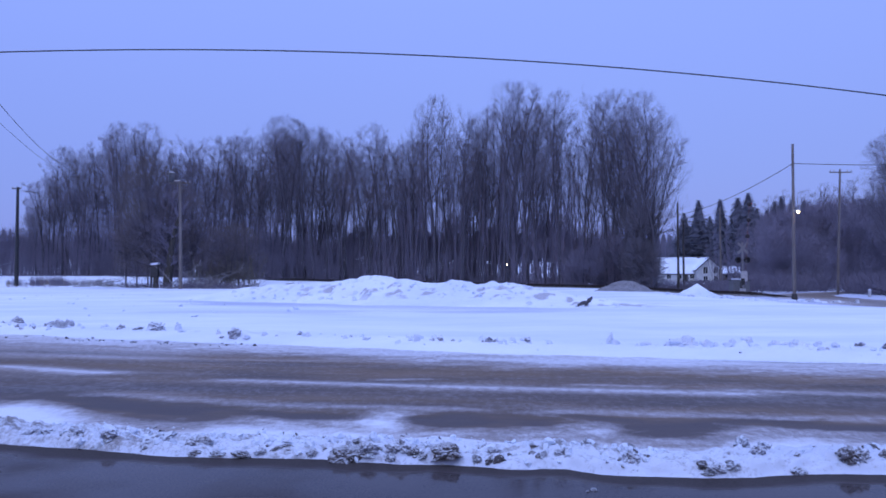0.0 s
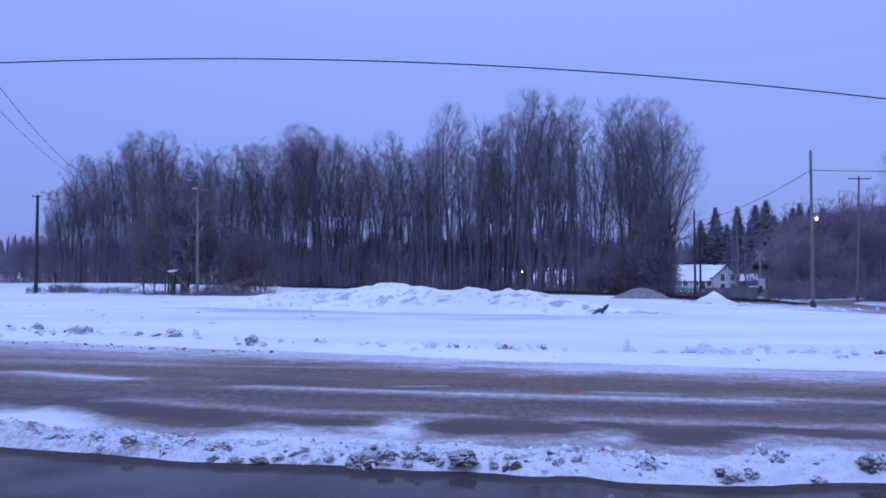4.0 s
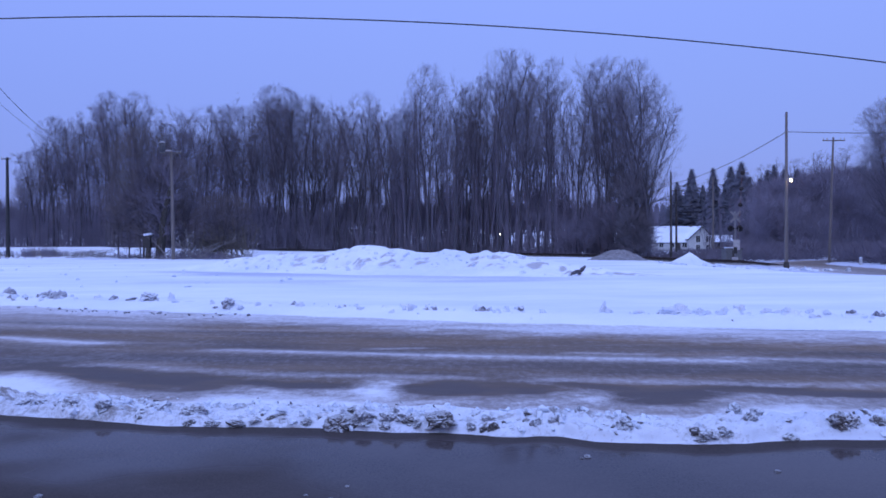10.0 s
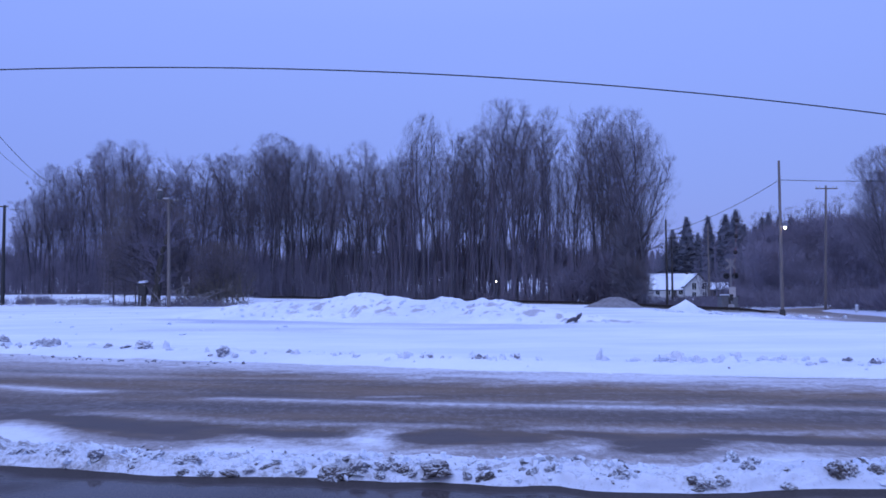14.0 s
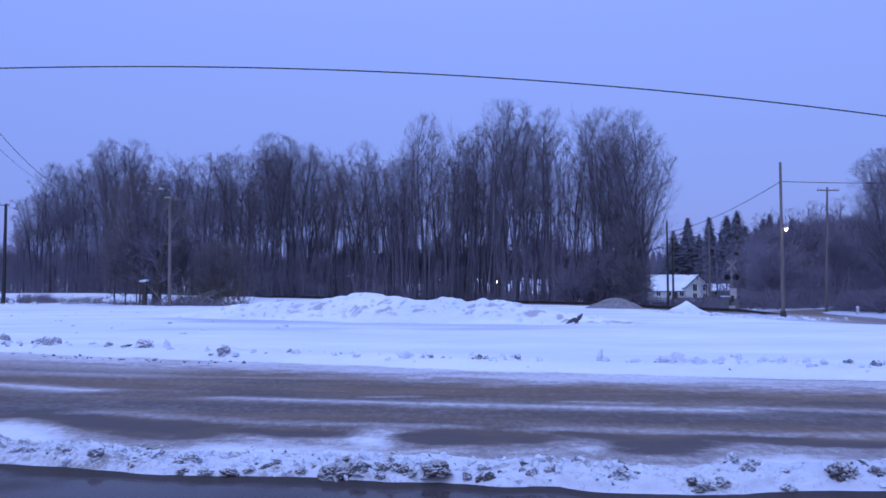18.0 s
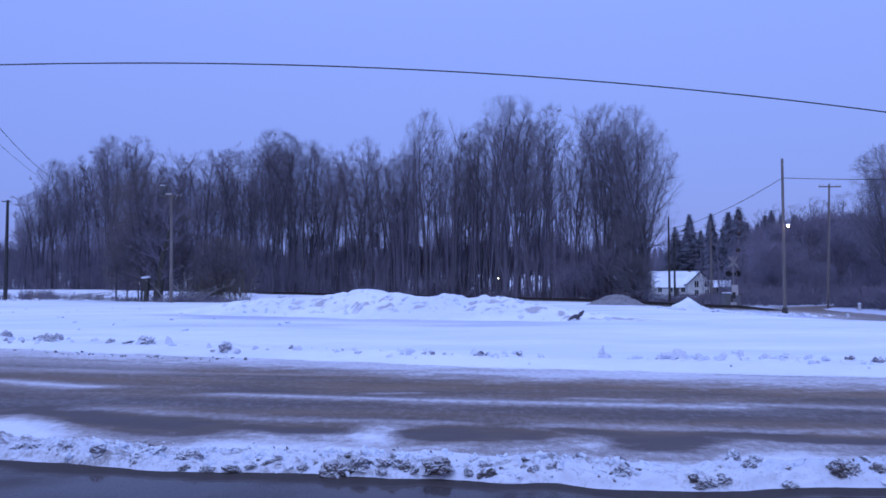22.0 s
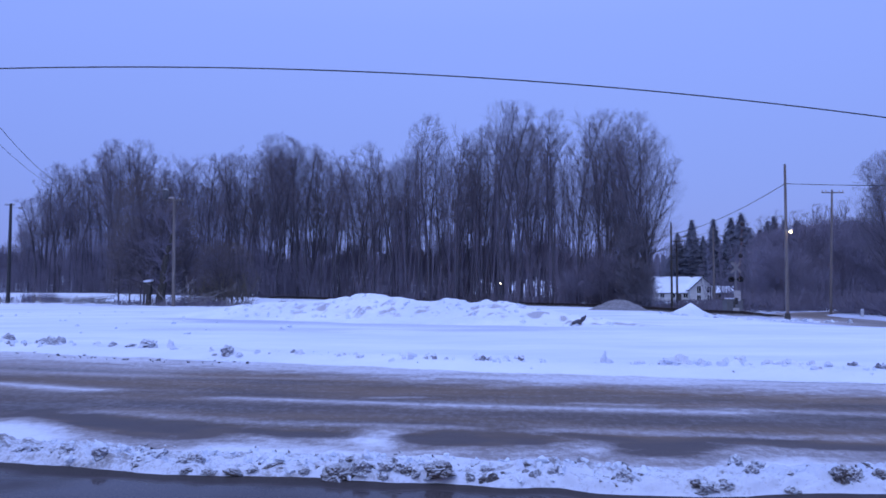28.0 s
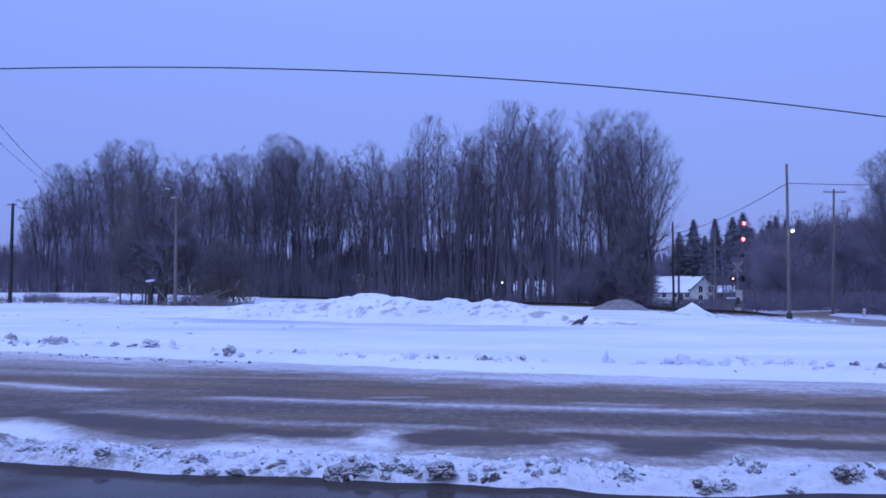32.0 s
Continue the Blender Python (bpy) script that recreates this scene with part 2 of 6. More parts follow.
WEATHERED = plain("weathered_sign_paint", (0.16, 0.155, 0.16), (0.27, 0.26, 0.265), 5.0, 0.7, bumps=0.1)
YARD_GLOW = glow("lit_sodium_globe", (1.0, 0.74, 0.36), 15.0)
FAR_GLOW = glow("lit_far_lamp", (1.0, 0.88, 0.62), 9.0)
RUBBER = plain("tyre_rubber", (0.012, 0.012, 0.012), (0.03, 0.03, 0.03), 9.0, 0.9, bumps=0.2)
CAR_PAINT = plain("dark_car_paint", (0.03, 0.032, 0.04), (0.05, 0.052, 0.06), 3.0, 0.3, bumps=0.0)


def road_material():
    m, nt, b = material("slushy_asphalt")
    base = noise_out(nt, 0.75, 6, 0.7, (0.22, 1.0, 1), 0.17)
    mid = noise_out(nt, 2.6, 6, 0.75, (0.28, 1.0, 1), 0.17)
    grit = noise_out(nt, 40.0, 3, 0.7)
    c = mix_rgb(nt, ramp(nt, base, 0.40, 0.60), (0.084, 0.068, 0.061), (0.215, 0.160, 0.122))
    c = mix_rgb(nt, ramp(nt, mid, 0.46, 0.74, (0, 0, 0), (0.45, 0.45, 0.45)), c, (0.24, 0.195, 0.175))
    c = mix_rgb(nt, ramp(nt, grit, 0.4, 0.7, (0, 0, 0), (0.35, 0.35, 0.35)), c, (0.06, 0.055, 0.05))
    brown = nt.nodes.new("ShaderNodeAttribute")
    brown.attribute_name = "brown"
    c = mix_rgb(nt, brown.outputs["Fac"], c, mix_rgb(nt, ramp(nt, mid, 0.35, 0.65), (0.122, 0.084, 0.058), (0.225, 0.160, 0.110)))
    wet = nt.nodes.new("ShaderNodeAttribute")
    wet.attribute_name = "wet"
    c = mix_rgb(nt, wet.outputs["Fac"], c, (0.090, 0.079, 0.084))
    at = nt.nodes.new("ShaderNodeAttribute")
    at.attribute_name = "snow"
    edge = noise_out(nt, 7.0, 9, 0.85, (1.2, 0.7, 1), 0.17)
    ad = nt.nodes.new("ShaderNodeMath")
    ad.operation = "MULTIPLY_ADD"
    nt.links.new(edge, ad.inputs[0])
    ad.inputs[1].default_value = 1.05
    slush = noise_out(nt, 0.7, 7, 0.75, (0.3, 1.5, 1), 0.17)
    sl = nt.nodes.new("ShaderNodeMath")
    sl.operation = "MULTIPLY_ADD"
    nt.links.new(ramp(nt, slush, 0.48, 0.72), sl.inputs[0])
    sl.inputs[1].default_value = 0.12
    nt.links.new(at.outputs["Fac"], sl.inputs[2])
    nt.links.new(sl.outputs[0], ad.inputs[2])
    cover = ramp(nt, ad.outputs[0], 0.50, 1.15)
    c = mix_rgb(nt, cover, c, mix_rgb(nt, ramp(nt, edge, 0.36, 0.62), (0.325, 0.295, 0.295), (0.50, 0.485, 0.51)))
    c = mix_rgb(nt, ramp(nt, ad.outputs[0], 1.00, 1.60), c, (0.76, 0.80, 0.86))
    nt.links.new(c, b.inputs["Base Color"])
    nt.links.new(ramp(nt, base, 0.3, 0.7, (0.62, 0.62, 0.62), (0.9, 0.9, 0.9)), b.inputs["Roughness"])
    b.inputs["Specular IOR Level"].default_value = 0.18
    sm = nt.nodes.new("ShaderNodeMath")
    sm.operation = "MULTIPLY_ADD"
    nt.links.new(grit, sm.inputs[0])
    sm.inputs[1].default_value = 0.3
    nt.links.new(ad.outputs[0], sm.inputs[2])
    bump(nt, b, sm.outputs[0], 0.35, 0.02)
    return m


def pavement_material():
    m, nt, b = material("wet_asphalt")
    big = noise_out(nt, 0.55, 4, 0.55)
    grit = noise_out(nt, 60.0, 3, 0.7)
    c = mix_rgb(nt, ramp(nt, grit, 0.35, 0.7), (0.040, 0.035, 0.036), (0.080, 0.068, 0.068))
    c = mix_rgb(nt, ramp(nt, big, 0.42, 0.6, (0, 0, 0), (0.5, 0.5, 0.5)), c, (0.095, 0.080, 0.080))
    pud = nt.nodes.new("ShaderNodeAttribute")
    pud.attribute_name = "puddle"
    c = mix_rgb(nt, pud.outputs["Fac"], mix_rgb(nt, ramp(nt, grit, 0.35, 0.7), (0.048, 0.041, 0.040), (0.090, 0.076, 0.073)), c)
    nt.links.new(c, b.inputs["Base Color"])
    nt.links.new(ramp(nt, pud.outputs["Fac"], 0.1, 0.8, (0.5, 0.5, 0.5), (0.05, 0.05, 0.05)), b.inputs["Roughness"])
    nt.links.new(ramp(nt, pud.outputs["Fac"], 0.1, 0.8, (0.02, 0.02, 0.02), (0.115, 0.115, 0.115)), b.inputs["Specular IOR Level"])
    b.inputs["IOR"].default_value = 1.33
    at = nt.nodes.new("ShaderNodeMath")
    at.operation = "MULTIPLY"
    nt.links.new(grit, at.inputs[0])
    nt.links.new(ramp(nt, big, 0.5, 0.7), at.inputs[1])
    bump(nt, b, at.outputs[0], 0.06, 0.004)
    return m


ROAD = road_material()
PAVEMENT = pavement_material()


# ---- mesh helpers ----
def mesh_of(name, verts, faces, mat, shade=False):
    me = bpy.data.meshes.new(name)
    me.from_pydata([tuple(v) for v in verts], [], [tuple(f) for f in faces])
    me.materials.append(mat)
    if shade:
        me.polygons.foreach_set("use_smooth", [True] * len(me.polygons))
    me.update()
    return me


def part(name, bm, mat, parent, label="", shade=False):
    me = bpy.data.meshes.new(name)
    bm.to_mesh(me)
    bm.free()
    me.materials.append(mat)
    if shade:
        me.polygons.foreach_set("use_smooth", [True] * len(me.polygons))
    ob = new(name, me)
    ob.parent = parent
    if label:
        ob["label"] = label
    return ob


def mesh_part(name, me, parent, label=""):
    ob = new(name, me)
    ob.parent = parent
    if label:
        ob["label"] = label
    return ob


def empty(name, m, label, category, group="", kind=""):
    ob = new(name)
    ob.matrix_world = m
    return tagged(ob, label, category, group, kind)


def box_bm(sx, sy, sz, at=(0, 0, 0), bevel=0.0, bm=None, turn=None):
    out = bm or bmesh.new()
    m = Matrix.Translation(at) @ (turn or Matrix.Identity(4)) @ Matrix.Diagonal((sx, sy, sz, 1))
    geo = bmesh.ops.create_cube(out, size=1.0, matrix=m)
    if bevel:
        edges = {e for v in geo["verts"] for e in v.link_edges}
        bmesh.ops.bevel(out, geom=list(edges), offset=bevel, segments=2, affect="EDGES")
    return out


def rod_bm(a, b, r1, r2=None, sides=10, bm=None):
    out = bm or bmesh.new()
    a, b = Vector(a), Vector(b)
    d = b - a
    m = Matrix.Translation((a + b) / 2) @ d.to_track_quat("Z", "Y").to_matrix().to_4x4()
    bmesh.ops.create_cone(out, cap_ends=True, segments=sides, radius1=r1, radius2=r1 if r2 is None else r2, depth=d.length, matrix=m)
    return out


def tubes(paths, sides=3):
    """Tapering tubes along (points, radii), drawn to a point at the end."""
    verts, faces = [], []
    for pts, rad in paths:
        base = len(verts)
        n = len(pts)
        for k in range(n - 1):
            a = pts[max(k - 1, 0)]
            b = pts[k + 1]
            d = (b - a).normalized()
            u = d.orthogonal().normalized()
            w = d.cross(u)
            for s in range(sides):
                ang = 2 * math.pi * s / sides
                verts.append(pts[k] + (u * math.cos(ang) + w * math.sin(ang)) * rad[k])
        for k in range(n - 2):
            for s in range(sides):
                p, q = base + k * sides + s, base + k * sides + (s + 1) % sides
                faces.append((p, q, q + sides, p + sides))
        verts.append(pts[-1])
        last = base + (n - 2) * sides
        for s in range(sides):
            faces.append((last + s, last + (s + 1) % sides, len(verts) - 1))
    return verts, faces


def grid(name, X, Y, Z, mat, attrs=None, shade=True):
    ny, nx = X.shape
    me = bpy.data.meshes.new(name)
    co = np.stack([X, Y, Z], -1).reshape(-1, 3)
    idx = np.arange(nx * ny).reshape(ny, nx)
    quads = np.stack([idx[:-1, :-1], idx[:-1, 1:], idx[1:, 1:], idx[1:, :-1]], -1).reshape(-1, 4)
    me.vertices.add(len(co))
    me.vertices.foreach_set("co", co.astype(np.float32).ravel())
    me.loops.add(quads.size)
    me.loops.foreach_set("vertex_index", quads.astype(np.int32).ravel())
    me.polygons.add(len(quads))
    me.polygons.foreach_set("loop_start", np.arange(0, quads.size, 4, dtype=np.int32))
    me.update(calc_edges=True)
    me.polygons.foreach_set("use_smooth", np.full(len(quads), shade))
    for key, val in (attrs or {}).items():
        a = me.attributes.new(key, "FLOAT", "POINT")
        a.data.foreach_set("value", val.astype(np.float32).ravel())
    me.materials.append(mat)
    return me


# ---- plan ----
def far_edge(x):
    """Far edge of the main road."""
    xc = np.clip(x, -40, 30)
    return 0.5 * smooth(1.0, -4.0, xc) + 16.4 - 0.30 * xc + 0.006 * xc * xc * (np.abs(xc) < 14) + 0.006 * 196 * (np.abs(xc) >= 14)


FRONT = ((-30, 12.0), (-9, 9.0), (-4.24, 7.59), (-3.62, 7.41), (-3.02, 7.23), (-2.45, 7.07), (-1.79, 7.00), (-1.14, 6.97), (-0.83, 6.85), (-0.04, 6.81), (0.50, 6.65), (0.96, 6.63), (1.21, 6.47), (1.72, 6.36), (2.21, 6.34), (2.60, 6.43), (2.98, 6.47), (3.52, 6.48), (6, 6.5), (20, 5.0))
BACK = ((-30, 15.5), (-12, 12.2), (-6.6, 10.4), (-5.64, 10.09), (-5.33, 10.33), (-4.67, 9.86), (-4.02, 9.17), (-3.50, 8.83), (-3.00, 8.63), (-2.71, 8.68), (-2.45, 8.86), (-2.09, 8.95), (-1.62, 8.78), (-1.18, 8.69), (-0.91, 8.52), (-0.42, 8.16), (-0.07, 8.08), (0.28, 8.15), (0.94, 8.03), (1.55, 7.88), (1.96, 7.75), (2.42, 7.81), (2.85, 8.15), (3.43, 8.30), (3.74, 8.10), (4.33, 7.95), (8, 7.9), (20, 6.6))


def along(table, x):
    return np.interp(x, [p[0] for p in table], [p[1] for p in table])


def bank_back(x):
    """Where the lumpy bank gives way to thin trodden snow."""
    return along(FRONT, x) + 1.02 + 0.35 * (fbm(x * 1.1, x * 0 + 4, 4, 3) - 0.5)


def track_y(x):
    return 75 - 0.85 * (x - 18.4)


def track_z(x):
    return np.clip(0.16 + (16 - x) * 0.0150, 0.16, 1.35) - 0.42 * smooth(13, 26, x)


def side_road_x(y):
    """Centre of the side road that crosses the rails."""
    bend_right = np.clip(y - 66, 0, 20)
    return 27.6 + 0.12 * (y - 50) + 0.028 * bend_right ** 2 + 1.12 * np.maximum(0, y - 86)


def ground_z(x, y):
    off = (y - track_y(x)) / 1.312
    rise = np.where(off < 0, smooth(-11, -2.2, off), 1 - 0.45 * smooth(3, 16, off))
    dip = 0.46 * smooth(14, 24, x) * smooth(30, 52, y)
    z = 0.14 - dip + (track_z(x) + 0.42 * smooth(13, 26, x) - 0.10) * rise
    z = z + 0.10 * (fbm(x * 0.12, y * 0.12, 3, 5) - 0.5) + 0.05 * (fbm(x * 0.7, y * 0.7, 2, 9) - 0.5)
    z = z + 10.0 * smooth(200, 400, y)
    fe = far_edge(x)
    z = np.where(y < fe + 0.6, z * smooth(-0.2, 0.6, y - fe) - 0.12 * (1 - smooth(-0.2, 0.6, y - fe)), z)
    sd = np.abs(x - side_road_x(y))
    sr = (1 - smooth(2.9, 3.7, sd)) * (y > 10)
    return z - 0.13 * sr


# ---- ground sheet ----
def spread(lo, hi, step, far, n):
    mid = np.arange(lo, hi + step / 2, step)
    out = np.cumsum(np.geomspace(step * 1.2, far / 5, n))
    out = out * (far / out[-1])
    return np.concatenate([(lo - out)[::-1], mid, hi + out])


gx = spread(-75, 62, 0.9, 2600, 26)
gy = np.concatenate([[-60, -30, -10, 0, 6, 10], np.arange(12, 45, 0.35), np.arange(45, 150, 0.9), 150 + np.cumsum(np.geomspace(1.0, 700, 26))])
GX, GY = np.meshgrid(gx, gy)
# packed, greyer lane in front of the long heap
lane_t = 36.7 - 0.42 * GX + 0.010 * np.minimum(GX, 0) ** 2 - GY + 1.5 * (fbm(GX * 0.3, GY * 0.3, 3, 19) - 0.5)
packed = 0.60 * smooth(-0.5, 0.0, lane_t) * (1 - smooth(0.5, 8.0, lane_t)) * smooth(-19, -11, GX) * (1 - smooth(3, 8, GX))
shoulder = GX - (side_road_x(GY) - 6.2) + 3.0 * (fbm(GX * 0.35, GY * 0.25, 3, 33) - 0.5)
packed = packed + 0.95 * smooth(-0.8, 1.0, shoulder) * (1 - smooth(12, 16, shoulder)) * smooth(20, 30, GY) * (1 - smooth(84, 92, GY)) * (0.55 + 0.6 * fbm(GX * 0.8, GY * 0.3, 3, 35))
packed = packed + 0.42 * smooth(0.5, 0.75, fbm(GX * 0.10, GY * 0.22, 4, 29)) * smooth(20, 30, GY) * (1 - smooth(60, 80, GY))
ground = new("ground", grid("ground", GX, GY, ground_z(GX, GY), SNOW, {"dirt": packed}))
tagged(ground, "wide field of smooth blue-white snow beside the road", "ground", kind="structure")

# ---- main road with slush and snow streaks ----
rx = np.concatenate([np.linspace(-60, -14, 60), np.arange(-13.9, 11, 0.075), np.linspace(11.2, 40, 40)])
rt = np.linspace(0, 1, 190)
RX, RT = np.meshgrid(rx, rt)
near = along(FRONT, RX) + 0.25
RY = near + (far_edge(RX) + 0.5 - near) * RT
STREAKS = ((-7.9, 14.05, -5.9, 13.15, 0.20, 0.80), (-3.3, 12.2, -0.06, 11.47, 0.15, 0.66), (-0.06, 11.47, 3.8, 10.84, 0.20, 0.72),
           (-1.0, 12.28, -0.47, 12.34, 0.07, 0.5), (1.9, 11.72, 2.75, 11.53, 0.08, 0.5), (4.0, 11.15, 4.5, 11.0, 0.15, 0.55),
           (4.9, 10.96, 6.4, 10.6, 0.17, 0.50), (-4.6, 10.75, -2.8, 10.16, 0.15, 0.40), (-2.75, 10.02, -0.05, 9.6, 0.13, 0.46),
           (1.4, 9.43, 3.9, 8.96, 0.15, 0.46), (3.9, 8.98, 5.4, 9.0, 0.15, 0.44), (-10.7, 18.6, -6.0, 16.9, 0.80, 0.52), (-9.2, 16.3, -5.8, 15.4, 0.34, 0.46),
           (-5.8, 15.4, 0.0, 14.6, 0.14, 0.30), (0.95, 13.95, 1.45, 13.85, 0.07, 0.4), (3.7, 13.3, 6.3, 12.75, 0.08, 0.42), (6.0, 13.2, 7.5, 12.9, 0.12, 0.5))


def streak_cover(x, y):
    c = np.zeros_like(x)
    for x1, y1, x2, y2, w, s in STREAKS:
        dx, dy = x2 - x1, y2 - y1
        t = np.clip(((x - x1) * dx + (y - y1) * dy) / (dx * dx + dy * dy), 0, 1)
        ex, ey = (x - x1 - t * dx) * 0.45, y - y1 - t * dy
        c = np.maximum(c, 0.84 * s * np.exp(-(ex * ex + ey * ey) / (w * w * 1.9)))
    return c


# bare wet patches in the slush: centre, half length, half depth, skew
PATCHES = ((-3.75, 9.72, 1.70, 0.46, -0.47), (-1.65, 9.12, 0.74, 0.40, -0.10), (0.25, 8.82, 0.82, 0.46, 0.0), (2.35, 8.35, 0.60, 0.52, 0.0), (1.7, 9.0, 0.62, 0.20, -0.5), (4.0, 8.55, 1.1, 0.26, -0.2))
wob = (fbm(RX * 2.2, RY * 3.0, 5, 2) - 0.5)
to_far = far_edge(RX) - RY
to_back = RY - along(BACK, RX)
bare = np.zeros_like(RX)
for cx, cy, hx, hy, sk in PATCHES:
    ex, ey = (RX - cx) / hx, (RY - cy - sk * (RX - cx)) / hy
    bare = np.maximum(bare, 1 - smooth(0.35, 1.40, np.sqrt(ex * ex + ey * ey) + wob * 1.9))
mottle = 0.55 + 0.9 * fbm(RX * 4.0 + 5, RY * 6.0, 5, 53)
snow_at = np.maximum(streak_cover(RX, RY + wob * 0.15), 1.15 * (1 - smooth(-0.40, 0.25, to_far + wob * 0.5)))
snow_at = np.maximum(snow_at, 0.70 * (1 - smooth(0.8, 2.8, to_far + wob * 1.4)) * (0.7 + 0.6 * fbm(RX * 0.5, RY * 1.6, 4, 33)))
apron = 1.20 * (1 - smooth(-1.05, 0.36, to_back + wob * 0.5))
heaps = np.exp(-((RX + 0.72) / 0.30) ** 2 - ((RY - 8.95) / 0.62) ** 2) + 0.5 * np.exp(-((RX - 1.45) / 0.52) ** 2 - ((RY - 8.42) / 0.30) ** 2)
slush = 0.48 * mottle * (1 - smooth(0.0, 0.9, to_back + wob)) * smooth(-3.4, -2.0, RX) + 0.82 * mottle * np.minimum(1, heaps)
snow_at = np.maximum(snow_at, np.maximum(apron, slush))
snow_at = snow_at - 0.55 * bare * smooth(-0.25, 0.35, to_back + wob * 0.5)
wet_at = np.exp(-((to_back - 0.7 - wob) / 0.5) ** 2) * 0.8 * smooth(0.35, 0.6, fbm(RX * 0.4, RY * 0.9, 2, 8))
wet_at = np.maximum(wet_at, 0.75 * bare)
wet_at = np.maximum(wet_at, 0.6 * np.exp(-((RY - (11.9 - 0.19 * RX) + 1.0) / 0.45) ** 2))
mid_line = RY - (13.75 - 0.21 * RX)
n_long = fbm(RX * 0.45 + 7, mid_line * 1.9, 3, 91)
n_fine = fbm(RX * 1.8 + 3, mid_line * 3.0, 4, 93)
snow_at = snow_at + 0.07 * smooth(0.40, 0.75, n_long) + 0.04 * smooth(0.35, 0.75, n_fine) - 0.05
brown_at = np.exp(-(mid_line / 1.15) ** 2) * smooth(0.25, 0.55, fbm(RX * 0.22 + 1, mid_line * 1.5, 4, 95)) * smooth(-7.5, -4.0, RX)
brown_at = np.maximum(brown_at, 0.45 * smooth(0.45, 0.70, fbm(RX * 0.2 + 8, mid_line * 1.3, 4, 99)))
wet_at = np.maximum(wet_at, 0.6 * np.exp(-((RY - (10.75 - 0.19 * RX)) / 0.42) ** 2))
wet_at = np.maximum(wet_at, 0.55 * smooth(0.52, 0.70, fbm(RX * 0.30 + 11, mid_line * 2.0, 4, 97)) * (1 - brown_at))
RZ = 0.0 + 0.012 * snow_at + 0.006 * wob + 0.05 * smooth(0.5, -0.4, to_far)
road = new("road", grid("road", RX, RY, RZ, ROAD, {"snow": snow_at, "wet": wet_at, "brown": brown_at}))
tagged(road, "wet asphalt road with brown slush and streaks of snow", "road", kind="structure")

# ---- wet pavement at the camera's side ----
px = np.concatenate([np.linspace(-40, -8, 20), np.arange(-7.9, 7, 0.1), np.linspace(7.1, 30, 20)])
PX, PT = np.meshgrid(px, np.concatenate([np.linspace(0, 0.8, 12), np.linspace(0.81, 1, 60)]))
PY = -25 + (along(FRONT, PX) + 0.7 + 25) * PT
p_noise = fbm(PX * 0.7 + 5, PY * 0.9 + 2, 4, 101)
puddle = smooth(0.20, 0.72, 0.20 + 0.6 * p_noise + 0.35 * smooth(-4.2, -1.8, PX) - 0.30 * smooth(6.6, 5.0, PY) * smooth(1.0, -1.5, PX) - 0.16)
drained = along(FRONT, PX) - PY
puddle = puddle * smooth(0.14, 0.42, drained + 0.20 * (fbm(PX * 2.5, PY * 2.5, 3, 103) - 0.5))
pavement = new("pavement", grid("pavement", PX, PY, 0.006 + 0 * PX, PAVEMENT, {"puddle": puddle}))
tagged(pavement, "dark wet asphalt with a shallow reflecting puddle", "pavement", kind="structure")

# ---- side road over the rails ----
sy = np.linspace(12, 108, 120)
ST, SY = np.meshgrid(np.linspace(-1, 1, 24), sy)
SX = side_road_x(SY) + ST * 3.5
sz = ground_z(SX * 0 + side_road_x(SY), SY)
s_snow = 0.70 * smooth(0.70, 1.0, np.abs(ST)) + 0.25 * fbm(SX * 0.8, SY * 0.12, 3, 4) + 0.34 * smooth(44, 56, SY) * smooth(0.1, -0.5, ST) - 0.20 * smooth(60, 68, SY)
s_edge = smooth(0.72, 1.0, np.abs(ST))
s_z = (sz + 0.10) * (1 - s_edge) + (ground_z(SX, SY) - 0.08) * s_edge
side_road = new("side_road", grid("side_road", SX, SY, s_z, ROAD, {"snow": s_snow, "wet": 0.3 * s_snow}))
tagged(side_road, "grey side road with packed snow, crossing the rails", "road", kind="structure")

# ---- ploughed snow bank between pavement and road ----
bx = np.concatenate([np.linspace(-25, -6.5, 90), np.arange(-6.45, 6.0, 0.030), np.linspace(6.05, 16, 60)])
BX, BT = np.meshgrid(bx, np.linspace(0, 1, 96))
b_front = along(FRONT, BX) + 0.10 * (fbm(BX * 2.3, BX * 0, 4, 3) - 0.5)
b_back = bank_back(BX) + 0.12
BY = b_front + (b_back - b_front) * BT
dist = BY - b_front
amount = (0.55 + 0.5 * smooth(0.35, 0.65, fbm(BX * 0.5, BX * 0, 2, 21))) * (1 - 0.28 * smooth(0.3, 2.0, BX))
crest = np.exp(-((dist - 0.38) / 0.46) ** 2)
fade = 1 - smooth(0.50, 1.0, BT)
body = smooth(0, 0.14, dist) * (0.035 + 0.06 * crest)
warp = 0.12 * (fbm(BX * 3, BY * 3, 2, 71) - 0.5)
blocks = vnoise(BX * 8.0 + warp * 9, BY * 10.0 - warp * 9, 6)
blocks = smooth(0.42, 0.62, blocks) * (0.4 + 0.6 * vnoise(BX * 3.1, BY * 3.7, 15))
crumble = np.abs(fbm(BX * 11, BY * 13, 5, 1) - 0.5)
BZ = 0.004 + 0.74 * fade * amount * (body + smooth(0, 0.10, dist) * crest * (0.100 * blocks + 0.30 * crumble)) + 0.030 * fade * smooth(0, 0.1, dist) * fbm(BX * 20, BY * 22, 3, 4)
